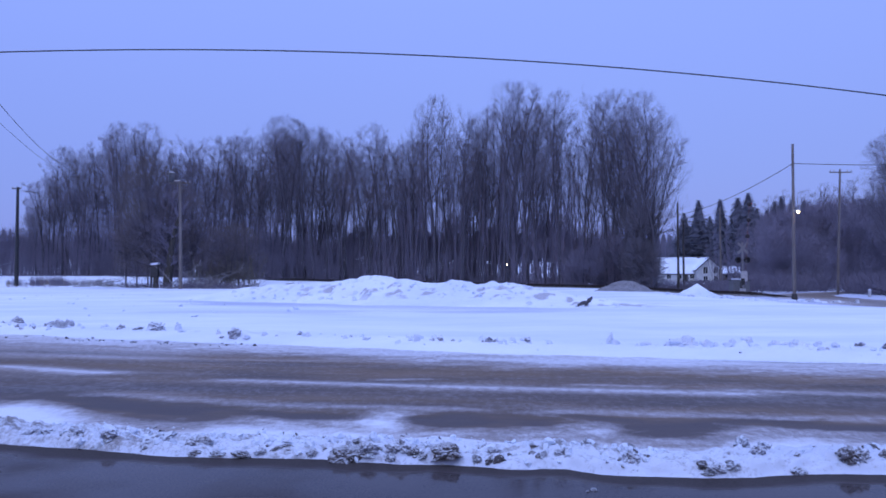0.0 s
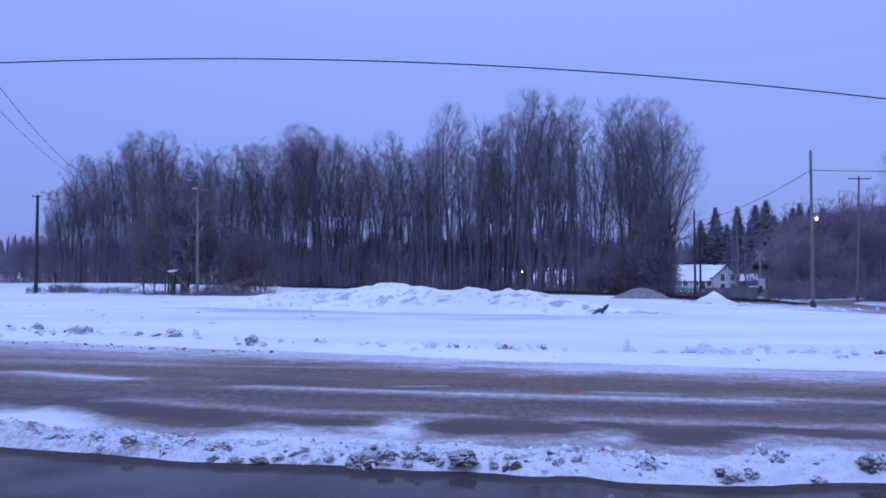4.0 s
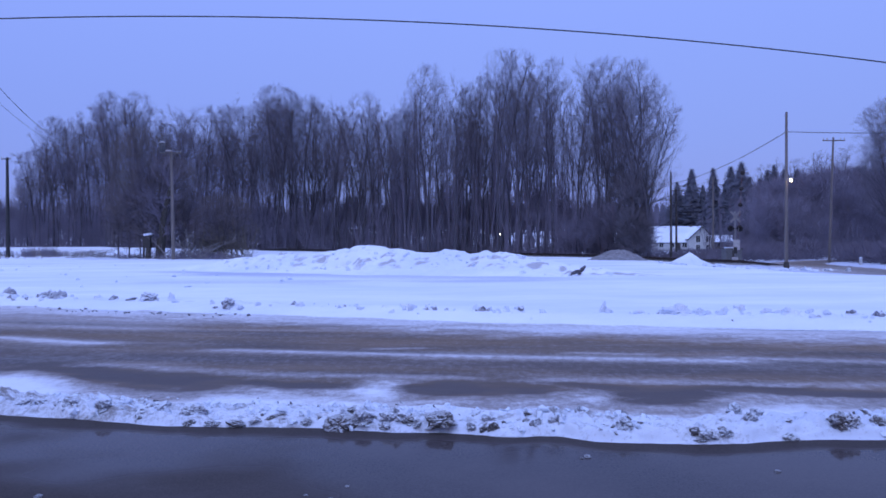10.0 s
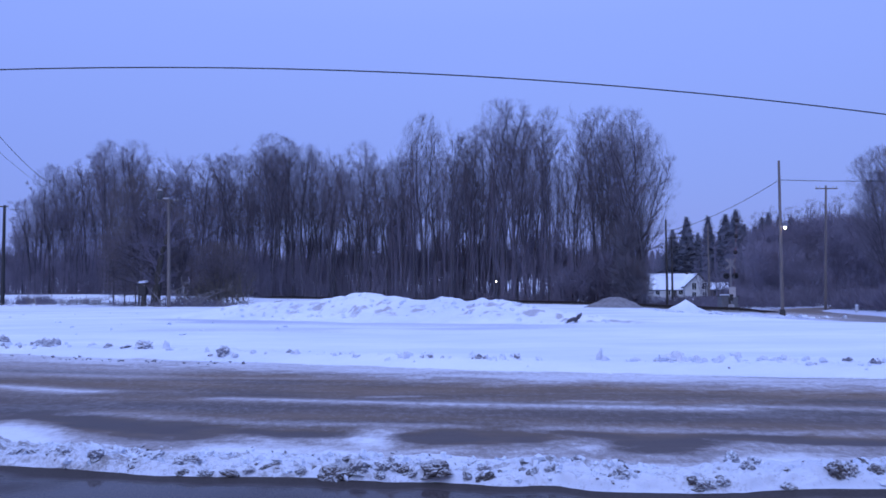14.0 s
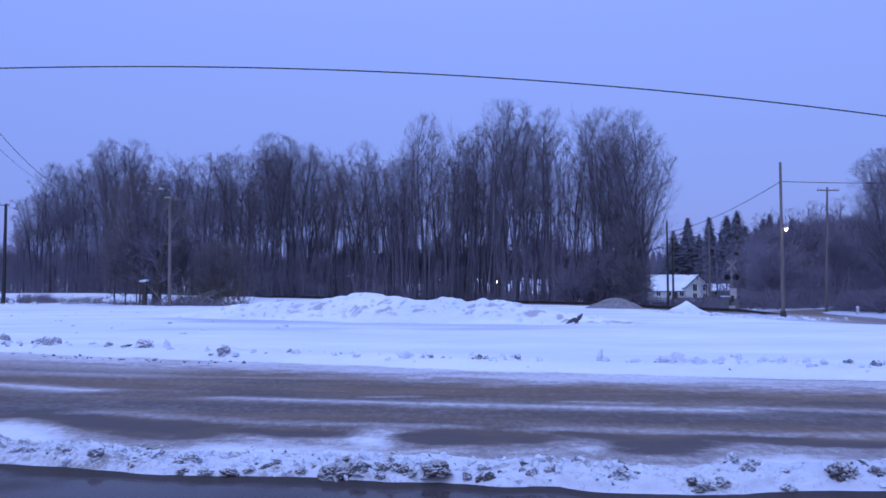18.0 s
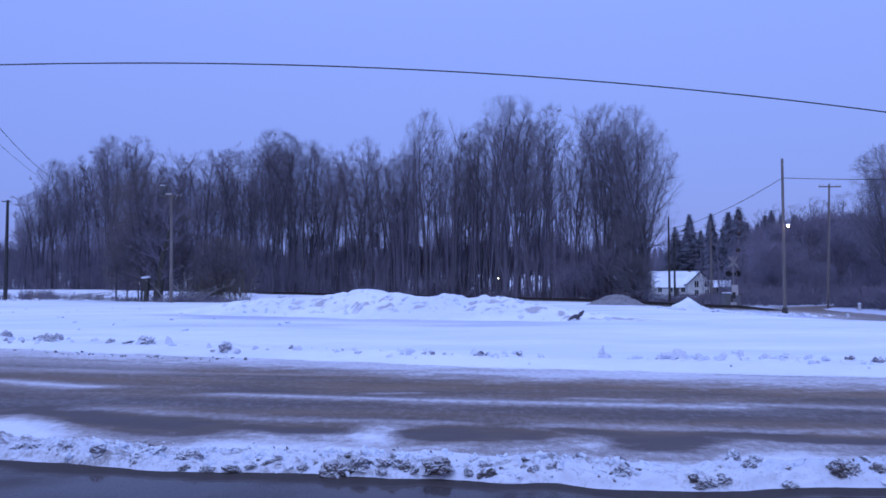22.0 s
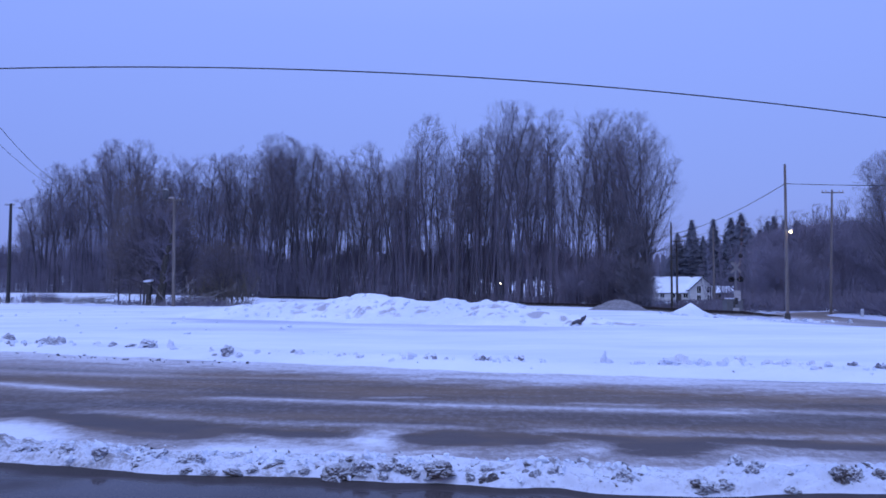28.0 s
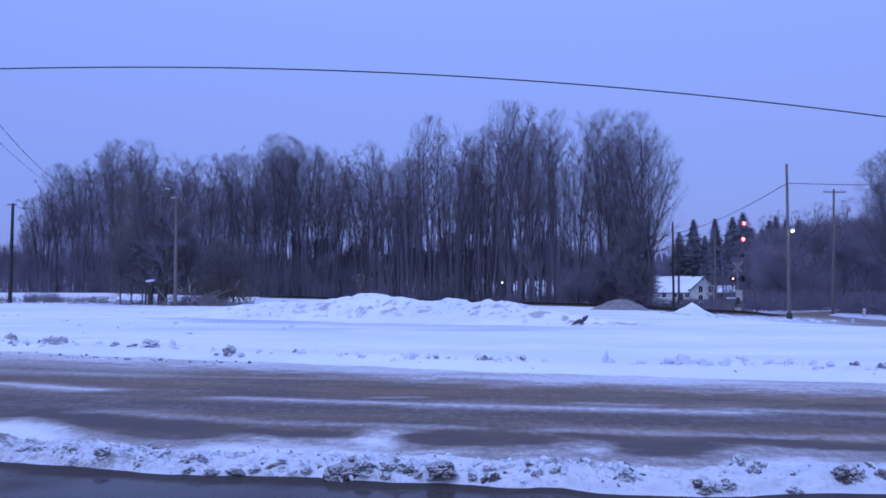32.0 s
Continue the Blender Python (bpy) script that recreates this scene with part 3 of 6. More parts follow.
b_dirt_shade = 0.42 * crest * smooth(0.52, 0.70, fbm(BX * 6.0, BY * 9.0, 5, 12)) * smooth(0.42, 0.60, fbm(BX * 1.3, BY * 2.0, 3, 14)) + 0.10 + 0.20 * smooth(-0.5, -3.5, BX)
b_dirt_shade = b_dirt_shade + 0.34 * smooth(0.47, 0.62, fbm(BX * 13, BY * 17, 3, 27)) * smooth(0.30, 0.50, BT) * (1 - smooth(0.86, 1.0, BT)) * smooth(0.5, -1.5, BX)
# grit and the shade of clefts, both painted dark where the crumbling is lowest
b_dirt_shade = b_dirt_shade + 0.36 * (1 - smooth(0.0, 0.05, crumble)) * smooth(0.02, 0.15, dist) * fade
b_dirt_shade = b_dirt_shade + 0.26 * (1 - smooth(0.0, 0.03 + 0.07 * fbm(BX * 6, BX * 0, 3, 8), dist)) * smooth(0.45, 0.65, fbm(BX * 2.1, BX * 0 + 2, 3, 18))
bank = new("snow_bank", grid("snow_bank", BX, BY, BZ, BANK, {"dirt": b_dirt_shade}))
tagged(bank, "low lumpy bank of ploughed snow with dirt specks beside the puddle", "snow bank")

# ---- ploughed edge on the far side of the road ----
fx = np.concatenate([np.linspace(-55, -15, 110), np.arange(-14.9, 11.5, 0.06), np.linspace(11.6, 20, 60)])
FX, FT = np.meshgrid(fx, np.linspace(0, 1, 60))
FY = far_edge(FX) - 0.25 + 0.25 * (fbm(FX * 1.1, FX * 0, 3, 7) - 0.5) + FT * (3.3 - 0.05 * np.clip(FX, -20, 12))
fd = FT * 3.3
f_c = np.exp(-((fd - 1.05) / 0.45) ** 2)
f_amt = 0.4 + 0.9 * smooth(0.4, 0.7, fbm(FX * 0.45, FX * 0, 2, 31))
FZ = 0.16 * smooth(0, 0.7, fd) + f_c * f_amt * (0.04 + 0.24 * np.maximum(0, vnoise(FX * 3.2, FY * 3.6, 16) - 0.45) + 0.10 * (fbm(FX * 4, FY * 4, 3, 2) - 0.5)) + 0.02
FZ = FZ * (1 - smooth(0.85, 1.0, FT)) + (0.10) * smooth(0.85, 1.0, FT)
f_dirt = 0.35 * (1 - smooth(0.0, 0.25, fd)) + 0.28 * f_c * smooth(0.5, 0.8, fbm(FX * 3, FY * 3, 3, 13))
far_bank = new("snow_bank", grid("far_snow_bank", FX, FY, FZ, EDGE_SNOW, {"dirt": f_dirt}))
tagged(far_bank, "low ploughed snow edge along the far side of the road", "snow bank")

# ---- long heap of cleared snow in the field ----
CREST = ((-19, 0.05), (-15, 0.35), (-11.5, 0.85), (-9.5, 0.98), (-7, 1.05), (-5.6, 1.30), (-4.1, 1.48), (-2.6, 1.25), (-1.5, 1.12), (0.1, 1.22),
         (1.3, 1.08), (2.4, 1.18), (3.9, 0.95), (5.4, 0.62), (7.2, 0.36), (9.5, 0.12), (11, 0.0))
mx = np.arange(-20, 11.01, 0.11)
MX, MT = np.meshgrid(mx, np.linspace(-1, 1, 100))
m_mid = 40.3 - 0.42 * (MX - 0) + 0.010 * np.minimum(MX, 0) ** 2
MY = m_mid + MT * 3.6
m_top = np.interp(MX, [c[0] for c in CREST], [c[1] for c in CREST])
prof = np.where(MT < 0, 0.10 * smooth(-0.97, -0.92, MT) + 0.90 * smooth(-0.95, 0.1, MT), 1 - smooth(0.15, 0.98, MT))
rough = (fbm(MX * 1.5, MY * 1.8, 5, 41) - 0.5) * 0.75 + np.minimum(0, vnoise(MX * 1.7, MY * 2.1, 44) - 0.34) * 1.3
MZ = 0.06 + m_top * prof + rough * np.sqrt(np.maximum(prof, 0)) * np.minimum(1, m_top * 1.3) * (1 - 0.6 * prof)
# greyer patches halfway up the heap, colouring in the shade of its dents
m_shade = 0.70 * smooth(0.50, 0.66, fbm(MX * 2.2, MY * 2.6, 3, 45)) * smooth(0.1, 0.5, prof) * (1 - smooth(0.75, 1, prof)) * smooth(-14, -6, MX)
heap = new("snow_mound", grid("snow_mound", MX, MY, MZ, PILE, {"dirt": m_shade}))
tagged(heap, "long waist-high heap of cleared snow in the field", "snow mound")


def cone_heap(name, cx, cy, r, h, mat, label, category, seed, flat=0.0):
    a, q = np.meshgrid(np.linspace(0, 2 * math.pi, 72), np.linspace(0, 1, 26))
    rr = r * q * (1 + 0.25 * (fbm(np.cos(a) * 1.5 + 4, np.sin(a) * 1.5 + 4, 3, seed) - 0.5))
    X, Y = rr * np.cos(a), rr * np.sin(a)
    prof = np.maximum(0, 1 - np.maximum(q - flat, 0) / (1 - flat))
    Z = h * prof ** 1.15 + (fbm(X * 2.1 + 9, Y * 2.1 + 9, 5, seed) - 0.5) * 0.75 * h * np.sqrt(prof) * q - 0.05 * q
    ob = new(name, grid(name, X, Y, Z, mat, {"dirt": 0 * X}))
    ob.matrix_world = pose(cx, cy, float(ground_z(np.array(cx), np.array(cy))) - 0.02)
    return tagged(ob, label, category)


cone_heap("snow_pile", 18.3, 60.0, 1.75, 0.95, PILE, "small pointed pile of white snow beside the rails", "snow pile", 51)
cone_heap("mound", 15.0, 69.5, 2.6, 0.85, GRAVEL, "low pile of grey gravel dusted with frost", "gravel pile", 57, 0.25)


# ---- lumps of ice and frozen dirt ----
def clod_mesh(seed, mat, rugged=0.75):
    """A broken lump: knobs and clefts all over, flat below."""
    bm = bmesh.new()
    bmesh.ops.create_icosphere(bm, subdivisions=4, radius=0.5)
    off = Vector((seed * 3.7, seed * 1.3, seed * 7.1))
    for v in bm.verts:
        c = v.co.copy()
        big = noise.voronoi(c * 2.1 + off)[0]
        grow = 1.05 + rugged * (0.45 * (big[1] - big[0]) - 0.70 * abs(noise.noise(c * 4.2 + off)) - 0.42 * abs(noise.noise(c * 9.5 + off)) + 0.12) + 0.55 * noise.fractal(c * 1.7 + off, 1.0, 2.0, 3)
        v.co = c * max(0.35, grow)
        v.co.z = max(v.co.z, -0.22)
    me = bpy.data.meshes.new("ice_lump")
    bm.to_mesh(me)
    bm.free()
    me.materials.append(mat)
    return me


CLODS = [clod_mesh(k, CLOD) for k in range(5)]
MUDS = [clod_mesh(k + 9, CLOD_DARK) for k in range(4)]
SNOWS = [clod_mesh(k + 20, BANK, 0.8) for k in range(4)]
rng = random.Random(7)


def lump(x, y, z, w, h, meshes, label, group):
    ob = new("ice_lump", meshes[rng.randrange(len(meshes))])
    ob.matrix_world = pose(x, y, z + h * 0.18, rng.uniform(-12, 12), rng.uniform(-12, 12), rng.uniform(0, 360)) @ Matrix.Diagonal((w, w * rng.uniform(0.7, 1.0), h, 1))
    return tagged(ob, label, "ice lump", group)


def rubble(name, rows, mat, label, parent):
    """Many small lumps, too many to count, in one mesh: rows of x, y, z, width, height."""
    bm = bmesh.new()
    for n, (x, y, z, w, h) in enumerate(rows):
        m = pose(x, y, z + h * 0.15, rng.uniform(-25, 25), rng.uniform(-25, 25), rng.uniform(0, 360)) @ Matrix.Diagonal((w, w * rng.uniform(0.6, 1.0), h, 1))
        made = bmesh.ops.create_icosphere(bm, subdivisions=1 if w < 0.1 else 2, radius=0.5)["verts"]
        off = Vector((n * 1.37, n * 0.77, n * 2.1))
        for v in made:
            v.co = m @ (v.co * (0.75 + 0.5 * noise.cell(v.co * 2.2 + off)) * (1 + 0.5 * noise.noise(v.co * 2.5 + off)))
    me = bpy.data.meshes.new(name)
    bm.to_mesh(me)
    bm.free()
    me.materials.append(mat)
    return tagged(mesh_part(name, me, parent, label), kind="stuff")


def bank_top(x, y):
    j = int(np.argmin(np.abs(bx - x)))
    i = int(np.argmin(np.abs(BY[:, j] - y)))
    return float(BZ[i, j])


def seat(x, y):
    """Where a lump rests that is seen in line with this spot, 6 cm over the pavement."""
    front = float(along(FRONT, x))
    return min((front + 0.06 + 0.015 * k for k in range(70)), key=lambda at: abs(y + 0.03 - (bank_top(x, at) - 0.06) * y / 1.55 - at))


for x, y, w, h in ((-2.28, 7.01, 0.10, 0.05), (-1.91, 7.48, 0.08, 0.06), (-1.83, 6.75, 0.14, 0.07), (-1.55, 7.19, 0.09, 0.05), (-1.46, 7.28, 0.07, 0.05), (-0.92, 6.66, 0.22, 0.16),
                   (-0.64, 7.18, 0.08, 0.06), (-0.33, 6.96, 0.09, 0.07), (-0.06, 6.65, 0.26, 0.16), (0.31, 6.55, 0.07, 0.08), (0.39, 6.52, 0.08, 0.09), (0.68, 7.26, 0.09, 0.06),
                   (1.65, 7.16, 0.08, 0.08), (1.76, 7.29, 0.09, 0.04), (1.89, 7.22, 0.09, 0.03), (2.00, 6.50, 0.09, 0.09), (2.03, 6.33, 0.09, 0.04), (2.23, 6.63, 0.07, 0.06),
                   (3.24, 6.80, 0.19, 0.15), (3.65, 7.07, 0.11, 0.11), (3.59, 6.76, 0.13, 0.12), (3.74, 6.85, 0.08, 0.07), (-0.86, 7.38, 0.10, 0.08)):
    lump(x, seat(x, y), bank_top(x, seat(x, y)) - 0.02, w * 1.1, h * 1.0, MUDS, "dark frozen mud lump on the snow bank", "lumps on the near bank")
for x, y, w, h in ((-4.08, 7.85, 0.16, 0.08), (-3.91, 7.87, 0.14, 0.07), (-3.61, 7.61, 0.19, 0.12), (-3.18, 7.65, 0.14, 0.11), (-2.72, 7.44, 0.26, 0.13), (-2.32, 7.41, 0.19, 0.11),
                   (-2.07, 6.93, 0.11, 0.06), (-1.69, 7.02, 0.10, 0.06), (-1.23, 6.92, 0.11, 0.08), (-0.74, 6.99, 0.17, 0.13), (-0.47, 7.11, 0.20, 0.14), (-0.53, 6.72, 0.10, 0.07),
                   (-0.25, 6.73, 0.09, 0.07), (0.21, 6.71, 0.09, 0.09), (0.37, 6.94, 0.10, 0.09), (0.76, 6.87, 0.12, 0.09), (0.93, 6.84, 0.10, 0.10), (1.15, 7.20, 0.10, 0.12),
                   (1.46, 6.81, 0.12, 0.10), (2.10, 6.44, 0.12, 0.08), (2.25, 6.46, 0.11, 0.07), (2.54, 7.01, 0.10, 0.09), (2.70, 7.21, 0.15, 0.14), (2.78, 7.07, 0.13, 0.13),
                   (2.87, 6.88, 0.06, 0.05), (2.77, 6.34, 0.11, 0.06), (3.33, 6.80, 0.14, 0.13), (-0.89, 7.08, 0.12, 0.12)):
    lump(x, seat(x, y), bank_top(x, seat(x, y)) - 0.025, w * 1.1, h * 1.15, CLODS, "lump of grey dirty ice on the snow bank", "lumps on the near bank")
rows_w, rows_g, rows_d = [], [], []
for k in range(2300):
    x = rng.uniform(-6.0, 5.2)
    y = float(along(FRONT, x)) + abs(rng.gauss(0.40, 0.34)) + 0.03
    dens = float(fbm(np.array(x * 0.9), np.array(3.0), 2, 77))
    if rng.random() > 0.10 + 2.2 * (dens - 0.25):
        continue
    w = rng.choice((0.015, 0.02, 0.02, 0.025, 0.03, 0.035, 0.04, 0.05, 0.06, 0.08, 0.10, 0.12))
    q = rng.random()
    w = w * (1.0 if q < 0.50 else 0.62)
    (rows_w if q < 0.50 else rows_g if q < (0.68 if x < 0 else 0.8) else rows_d).append((x, y, bank_top(x, y) - 0.008, w, w * 0.8))
for k in range(300):
    x = rng.uniform(-4.6, 4.2)
    if fbm(np.array(x * 0.9), np.array(3.0), 2, 77) < rng.uniform(0.30, 0.60):
        continue
    y = float(along(FRONT, x)) + 0.40 + rng.gauss(0, 0.13)
    w = rng.uniform(0.05, 0.13)
    rows_w.append((x, y, bank_top(x, y) - 0.02, w, w * rng.uniform(0.6, 0.95)))
rubble("snow_rubble", rows_w, RUBBLE, "white crumbled snow lumps on the ploughed bank", bank)
rubble("ice_rubble", rows_g, CLOD, "grey crumbled ice on the ploughed bank", bank)
rubble("dirt_rubble", rows_d, CLOD_DARK, "dark crumbs of frozen dirt on the ploughed bank", bank)


def far_top(x, y):
    j = int(np.argmin(np.abs(fx - x)))
    i = int(np.argmin(np.abs(FY[:, j] - y)))
    return float(FZ[i, j])


def far_lump(x, d, w, h, meshes, label):
    y = float(far_edge(x)) + d - (0.40 if x > 2 else 0.65)
    lump(x, y, far_top(x, y) - 0.035, w * 0.95, h * 1.05, meshes, label, "lumps on the far bank")


for x, d, w, h in ((-7.55, 1.6, 0.50, 0.30), (-6.9, 1.5, 0.18, 0.28), (-6.7, 1.3, 0.24, 0.13), (-5.1, 0.85, 0.36, 0.34), (-4.8, 0.85, 0.24, 0.13), (-8.65, 1.6, 0.26, 0.2), (-9.2, 1.6, 0.2, 0.15),
                   (-8.1, 1.5, 0.3, 0.09), (-5.6, 1.1, 0.14, 0.18), (-3.35, 1.15, 0.22, 0.14), (-2.4, 1.1, 0.14, 0.12), (-1.9, 1.1, 0.2, 0.1), (-10.9, 1.7, 0.42, 0.28), (-10.5, 1.7, 0.28, 0.3), (-12.4, 1.9, 0.3, 0.25),
                   (3.2, 1.2, 0.18, 0.30), (3.27, 1.0, 0.15, 0.13), (3.87, 1.15, 0.22, 0.12), (4.5, 1.2, 0.34, 0.22), (4.7, 1.25, 0.26, 0.25), (4.45, 0.9, 0.16, 0.1), (5.0, 1.1, 0.16, 0.2), (5.15, 1.15, 0.2, 0.14),
                   (5.45, 1.15, 0.32, 0.2), (5.7, 1.1, 0.22, 0.14), (6.2, 1.2, 0.2, 0.18), (6.35, 1.1, 0.18, 0.12), (-0.75, 1.1, 0.14, 0.2)):
    far_lump(x, d, w, h, SNOWS if w < 0.25 or x > 3 and d > 1.12 else CLODS, "lump of grey ice on the far snow bank")
for k in range(34):
    x = rng.uniform(2.6, 9.0) if k % 2 else rng.uniform(-14, -3)
    w = rng.uniform(0.07, 0.17)
    far_lump(x, rng.gauss(1.2, 0.2), w, w * rng.uniform(0.6, 1.0), SNOWS if k % 4 else CLODS, "small lump of snowy ice on the far snow bank")
rows_w, rows_g, rows_d = [], [], []
for k in range(400):
    x = rng.uniform(-17, 10)
    if fbm(np.array(x * 0.35), np.array(9.0), 2, 5) + rng.uniform(-0.15, 0.15) < 0.45:
        continue
    w = rng.choice((0.04, 0.06, 0.08, 0.1, 0.14, 0.18))
    y = float(far_edge(x)) + rng.gauss(0.75, 0.25)
    (rows_w if rng.random() < 0.75 else rows_g).append((x, y, far_top(x, y) - 0.01, w, w * 0.9))
for k in range(60):
    x = rng.gauss(-7.4, 2.2)
    w = rng.uniform(0.04, 0.12)
    rows_d.append((x, float(far_edge(x)) - rng.uniform(-0.1, 0.9), 0.015, w, w * 0.6))
for k in range(46):
    x = rng.uniform(-30, -6)
    y = float(far_edge(x)) + rng.uniform(4, 34)
    rows_w.append((x, y, float(ground_z(np.array(x), np.array(y))), rng.uniform(0.08, 0.35), rng.uniform(0.06, 0.16)))
for k in range(120):
    i, j = rng.randrange(14, 50), rng.randrange(60, 250)
    w = rng.uniform(0.08, 0.35)
    rows_w.append((float(MX[i, j]), float(MY[i, j]), float(MZ[i, j]) - 0.03, w, w * 0.8))
for k in range(90):
    x = rng.uniform(15, 27)
    y = 55.5 - 0.15 * (x - 20) + rng.gauss(0, 0.8)
    w = rng.uniform(0.12, 0.5)
    rows_w.append((x, y, float(ground_z(np.array(x), np.array(y))) - 0.02, w * 1.5, w * 0.7))
rubble("snow_rubble", rows_w, RUBBLE, "white snow lumps along the far bank and heap", far_bank)
rubble("ice_rubble", rows_g, CLOD, "grey ice lumps along the far bank and heap", far_bank)
rubble("dirt_rubble", rows_d, CLOD_DARK, "dark crumbs of dirt at the far edge of the road", far_bank)
# bits of debris on the wet pavement
for x, y, w in ((-0.72, 5.0, 0.05), (-0.60, 4.75, 0.03), (-0.8, 4.70, 0.03), (-0.9, 5.12, 0.025), (-0.66, 5.3, 0.03), (1.05, 6.0, 0.05), (1.0, 5.97, 0.03), (2.3, 5.6, 0.04), (-2.6, 5.1, 0.05)):
    lump(x, y, 0.004, w, w * 0.5, MUDS, "dark bit of debris on the wet pavement", "debris on the pavement")
# the dark root-like chunk by the heap
chunk_e = empty("dirt_chunk", pose(5.85, 35.5, 0.15) @ Matrix.Scale(0.78, 4), "dark frozen chunk of earth with an upturned end", "dirt chunk")
root = [((-0.42, 0.02, 0.02), 0.06), ((-0.28, 0, 0.10), 0.13), ((-0.08, 0, 0.16), 0.19), ((0.12, 0, 0.22), 0.19), ((0.26, 0, 0.36), 0.13), ((0.36, 0, 0.48), 0.085), ((0.44, 0, 0.56), 0.055), ((0.42, 0, 0.64), 0.025)]
v, f = tubes([([Vector(p) for p, _ in root], [r for _, r in root]), ([Vector((0.24, 0.02, 0.32)), Vector((0.20, 0.0, 0.46)), Vector((0.24, 0, 0.54))], [0.06, 0.035, 0.02])], 9)
mesh_part("root", mesh_of("root", v, f, BARK, True), chunk_e)
for at, s in (((0.02, 0, 0.08), (0.42, 0.34, 0.30)), ((-0.30, 0.05, 0.05), (0.30, 0.25, 0.18)), ((0.22, 0.06, 0.06), (0.26, 0.24, 0.20))):
    ob = mesh_part("clump", CLODS[0], chunk_e)
    ob.matrix_basis = Matrix.Translation(at) @ Matrix.Diagonal((*s, 1))
for k in range(12):
    x = rng.uniform(4.0, 8.0)
    lump(x, 35.8 + rng.uniform(-0.6, 0.8), 0.12, rng.uniform(0.1, 0.4), rng.uniform(0.08, 0.2), SNOWS, "lump of snow beside the heap", "lumps by the heap")


# ---- railway ----
DIR = Vector((1, -0.85, 0)).normalized()
SIDE = Vector((-DIR.y, DIR.x, 0))


def buried(x):
    """Depth by which the rails lie under the snow away from the crossing."""
    return 0.55 * smooth(-22, -30, np.asarray(x)) + 0.50 * smooth(25, 30, np.asarray(x))


tx = np.linspace(-95, 70, 180)
TX, TT = np.meshgrid(tx, np.linspace(-1, 1, 13))
BXX = TX + SIDE.x * TT * 2.3
BYY = track_y(TX) + SIDE.y * TT * 2.3
BZZ = track_z(TX) + 0.16 * (1 - smooth(0.6, 1.0, np.abs(TT))) - 0.10 + 0.05 * (fbm(TX * 2, TT * 4, 3, 61) - 0.5)
ballast = new("ballast", grid("ballast", BXX, BYY, BZZ + 0.06 - buried(BXX), BALLAST))
tagged(ballast, "railway ballast half covered with snow", "ballast", kind="structure")
railway = empty("railway_track", pose(0, 0, 0), "single railway track with rusty rails and dark sleepers", "railway track")
for off in (-0.72, 0.72):
    rail_pts = [Vector((x, track_y(x), track_z(x) + 0.23 - float(buried(x)))) + SIDE * off for x in np.linspace(-95, 70, 60)]
    verts, faces = [], []
    for p in rail_pts:
        for s, z in ((-0.07, 0), (-0.02, 0.03), (-0.04, 0.17), (0.04, 0.17), (0.02, 0.03), (0.07, 0)):
            verts.append(p + SIDE * s + Vector((0, 0, z - 0.06)))
    for k in range(len(rail_pts) - 1):
        for s in range(6):
            faces.append((k * 6 + s, k * 6 + (s + 1) % 6, k * 6 + 6 + (s + 1) % 6, k * 6 + 6 + s))
    mesh_part("rail", mesh_of("rail", verts, faces, RUST), railway, "rusty steel rail")
tie = mesh_of("tie_board", *(lambda b: ([v.co.copy() for v in b.verts], [[v.index for v in f.verts] for f in b.faces]))(box_bm(2.6, 0.22, 0.16)), DARKWOOD)
for k in range(230):
    x = 34 - k * 0.42
    ob = mesh_part("sleeper", tie, railway)
    ob.matrix_basis = Matrix.Translation((x, float(track_y(x)), float(track_z(x)) + 0.11 - float(buried(x)))) @ Matrix.Rotation(math.atan2(SIDE.y, SIDE.x), 4, "Z")


# ---- wires and poles ----
def wire(name, pts, r, label, mat=CABLE):
    cu = bpy.data.curves.new(name, "CURVE")
    cu.dimensions, cu.bevel_depth, cu.bevel_resolution = "3D", r, 2
    sp = cu.splines.new("POLY")
    sp.points.add(len(pts) - 1)
    for p, q in zip(sp.points, pts):
        p.co = (*q, 1)
    cu.materials.append(mat)
    return tagged(new(name, cu), label, "cable")


def sagging(a, b, sag, n=40):
    a, b = Vector(a), Vector(b)
    return [a.lerp(b, k / n) - Vector((0, 0, sag * 4 * (k / n) * (1 - k / n))) for k in range(n + 1)]


# overhead cable over the near side of the road
over = []
for k in range(81):
    x = -18 + 36 * k / 80
    over.append((x, 12.0, 4.90 - 0.0555 * x - 0.0059 * x * x if abs(x) < 9 else 4.90 - 0.0555 * x - 0.0059 * 81 - 0.1062 * (abs(x) - 9)))
wire("overhead_cable", over, 0.0100, "thick black overhead cable across the sky")


def pole(m, h, r, label, mat=POLEWOOD, arms=(), lean=(0, 0)):
    p = empty("utility_pole", m, label, "utility pole", "utility poles")
    n = 8
    pts = [Vector((lean[0] * (k / n), lean[1] * (k / n), h * k / n - 0.3 * (k == 0))) for k in range(n + 1)]
    v, f = tubes([(pts + [pts[-1] + Vector((0, 0, 0.02))], [r * (1 - 0.35 * k / n) for k in range(n + 1)] + [0])], 10)
    mesh_part("shaft", mesh_of("shaft", v, f, mat, True), p)
    for z, length in arms:
        bm = box_bm(length, 0.09, 0.10, (lean[0] * z / h, -r * 0.9, z), 0.015)
        part("crossarm", bm, mat, p)
        for s in (-0.46, -0.3, 0.3, 0.46):
            b2 = rod_bm((lean[0] * z / h + s * length, -r * 0.9, z + 0.06), (lean[0] * z / h + s * length, -r * 0.9, z + 0.24), 0.045, 0.03, 8)
            part("insulator", b2, GREY_METAL, p)
    return p


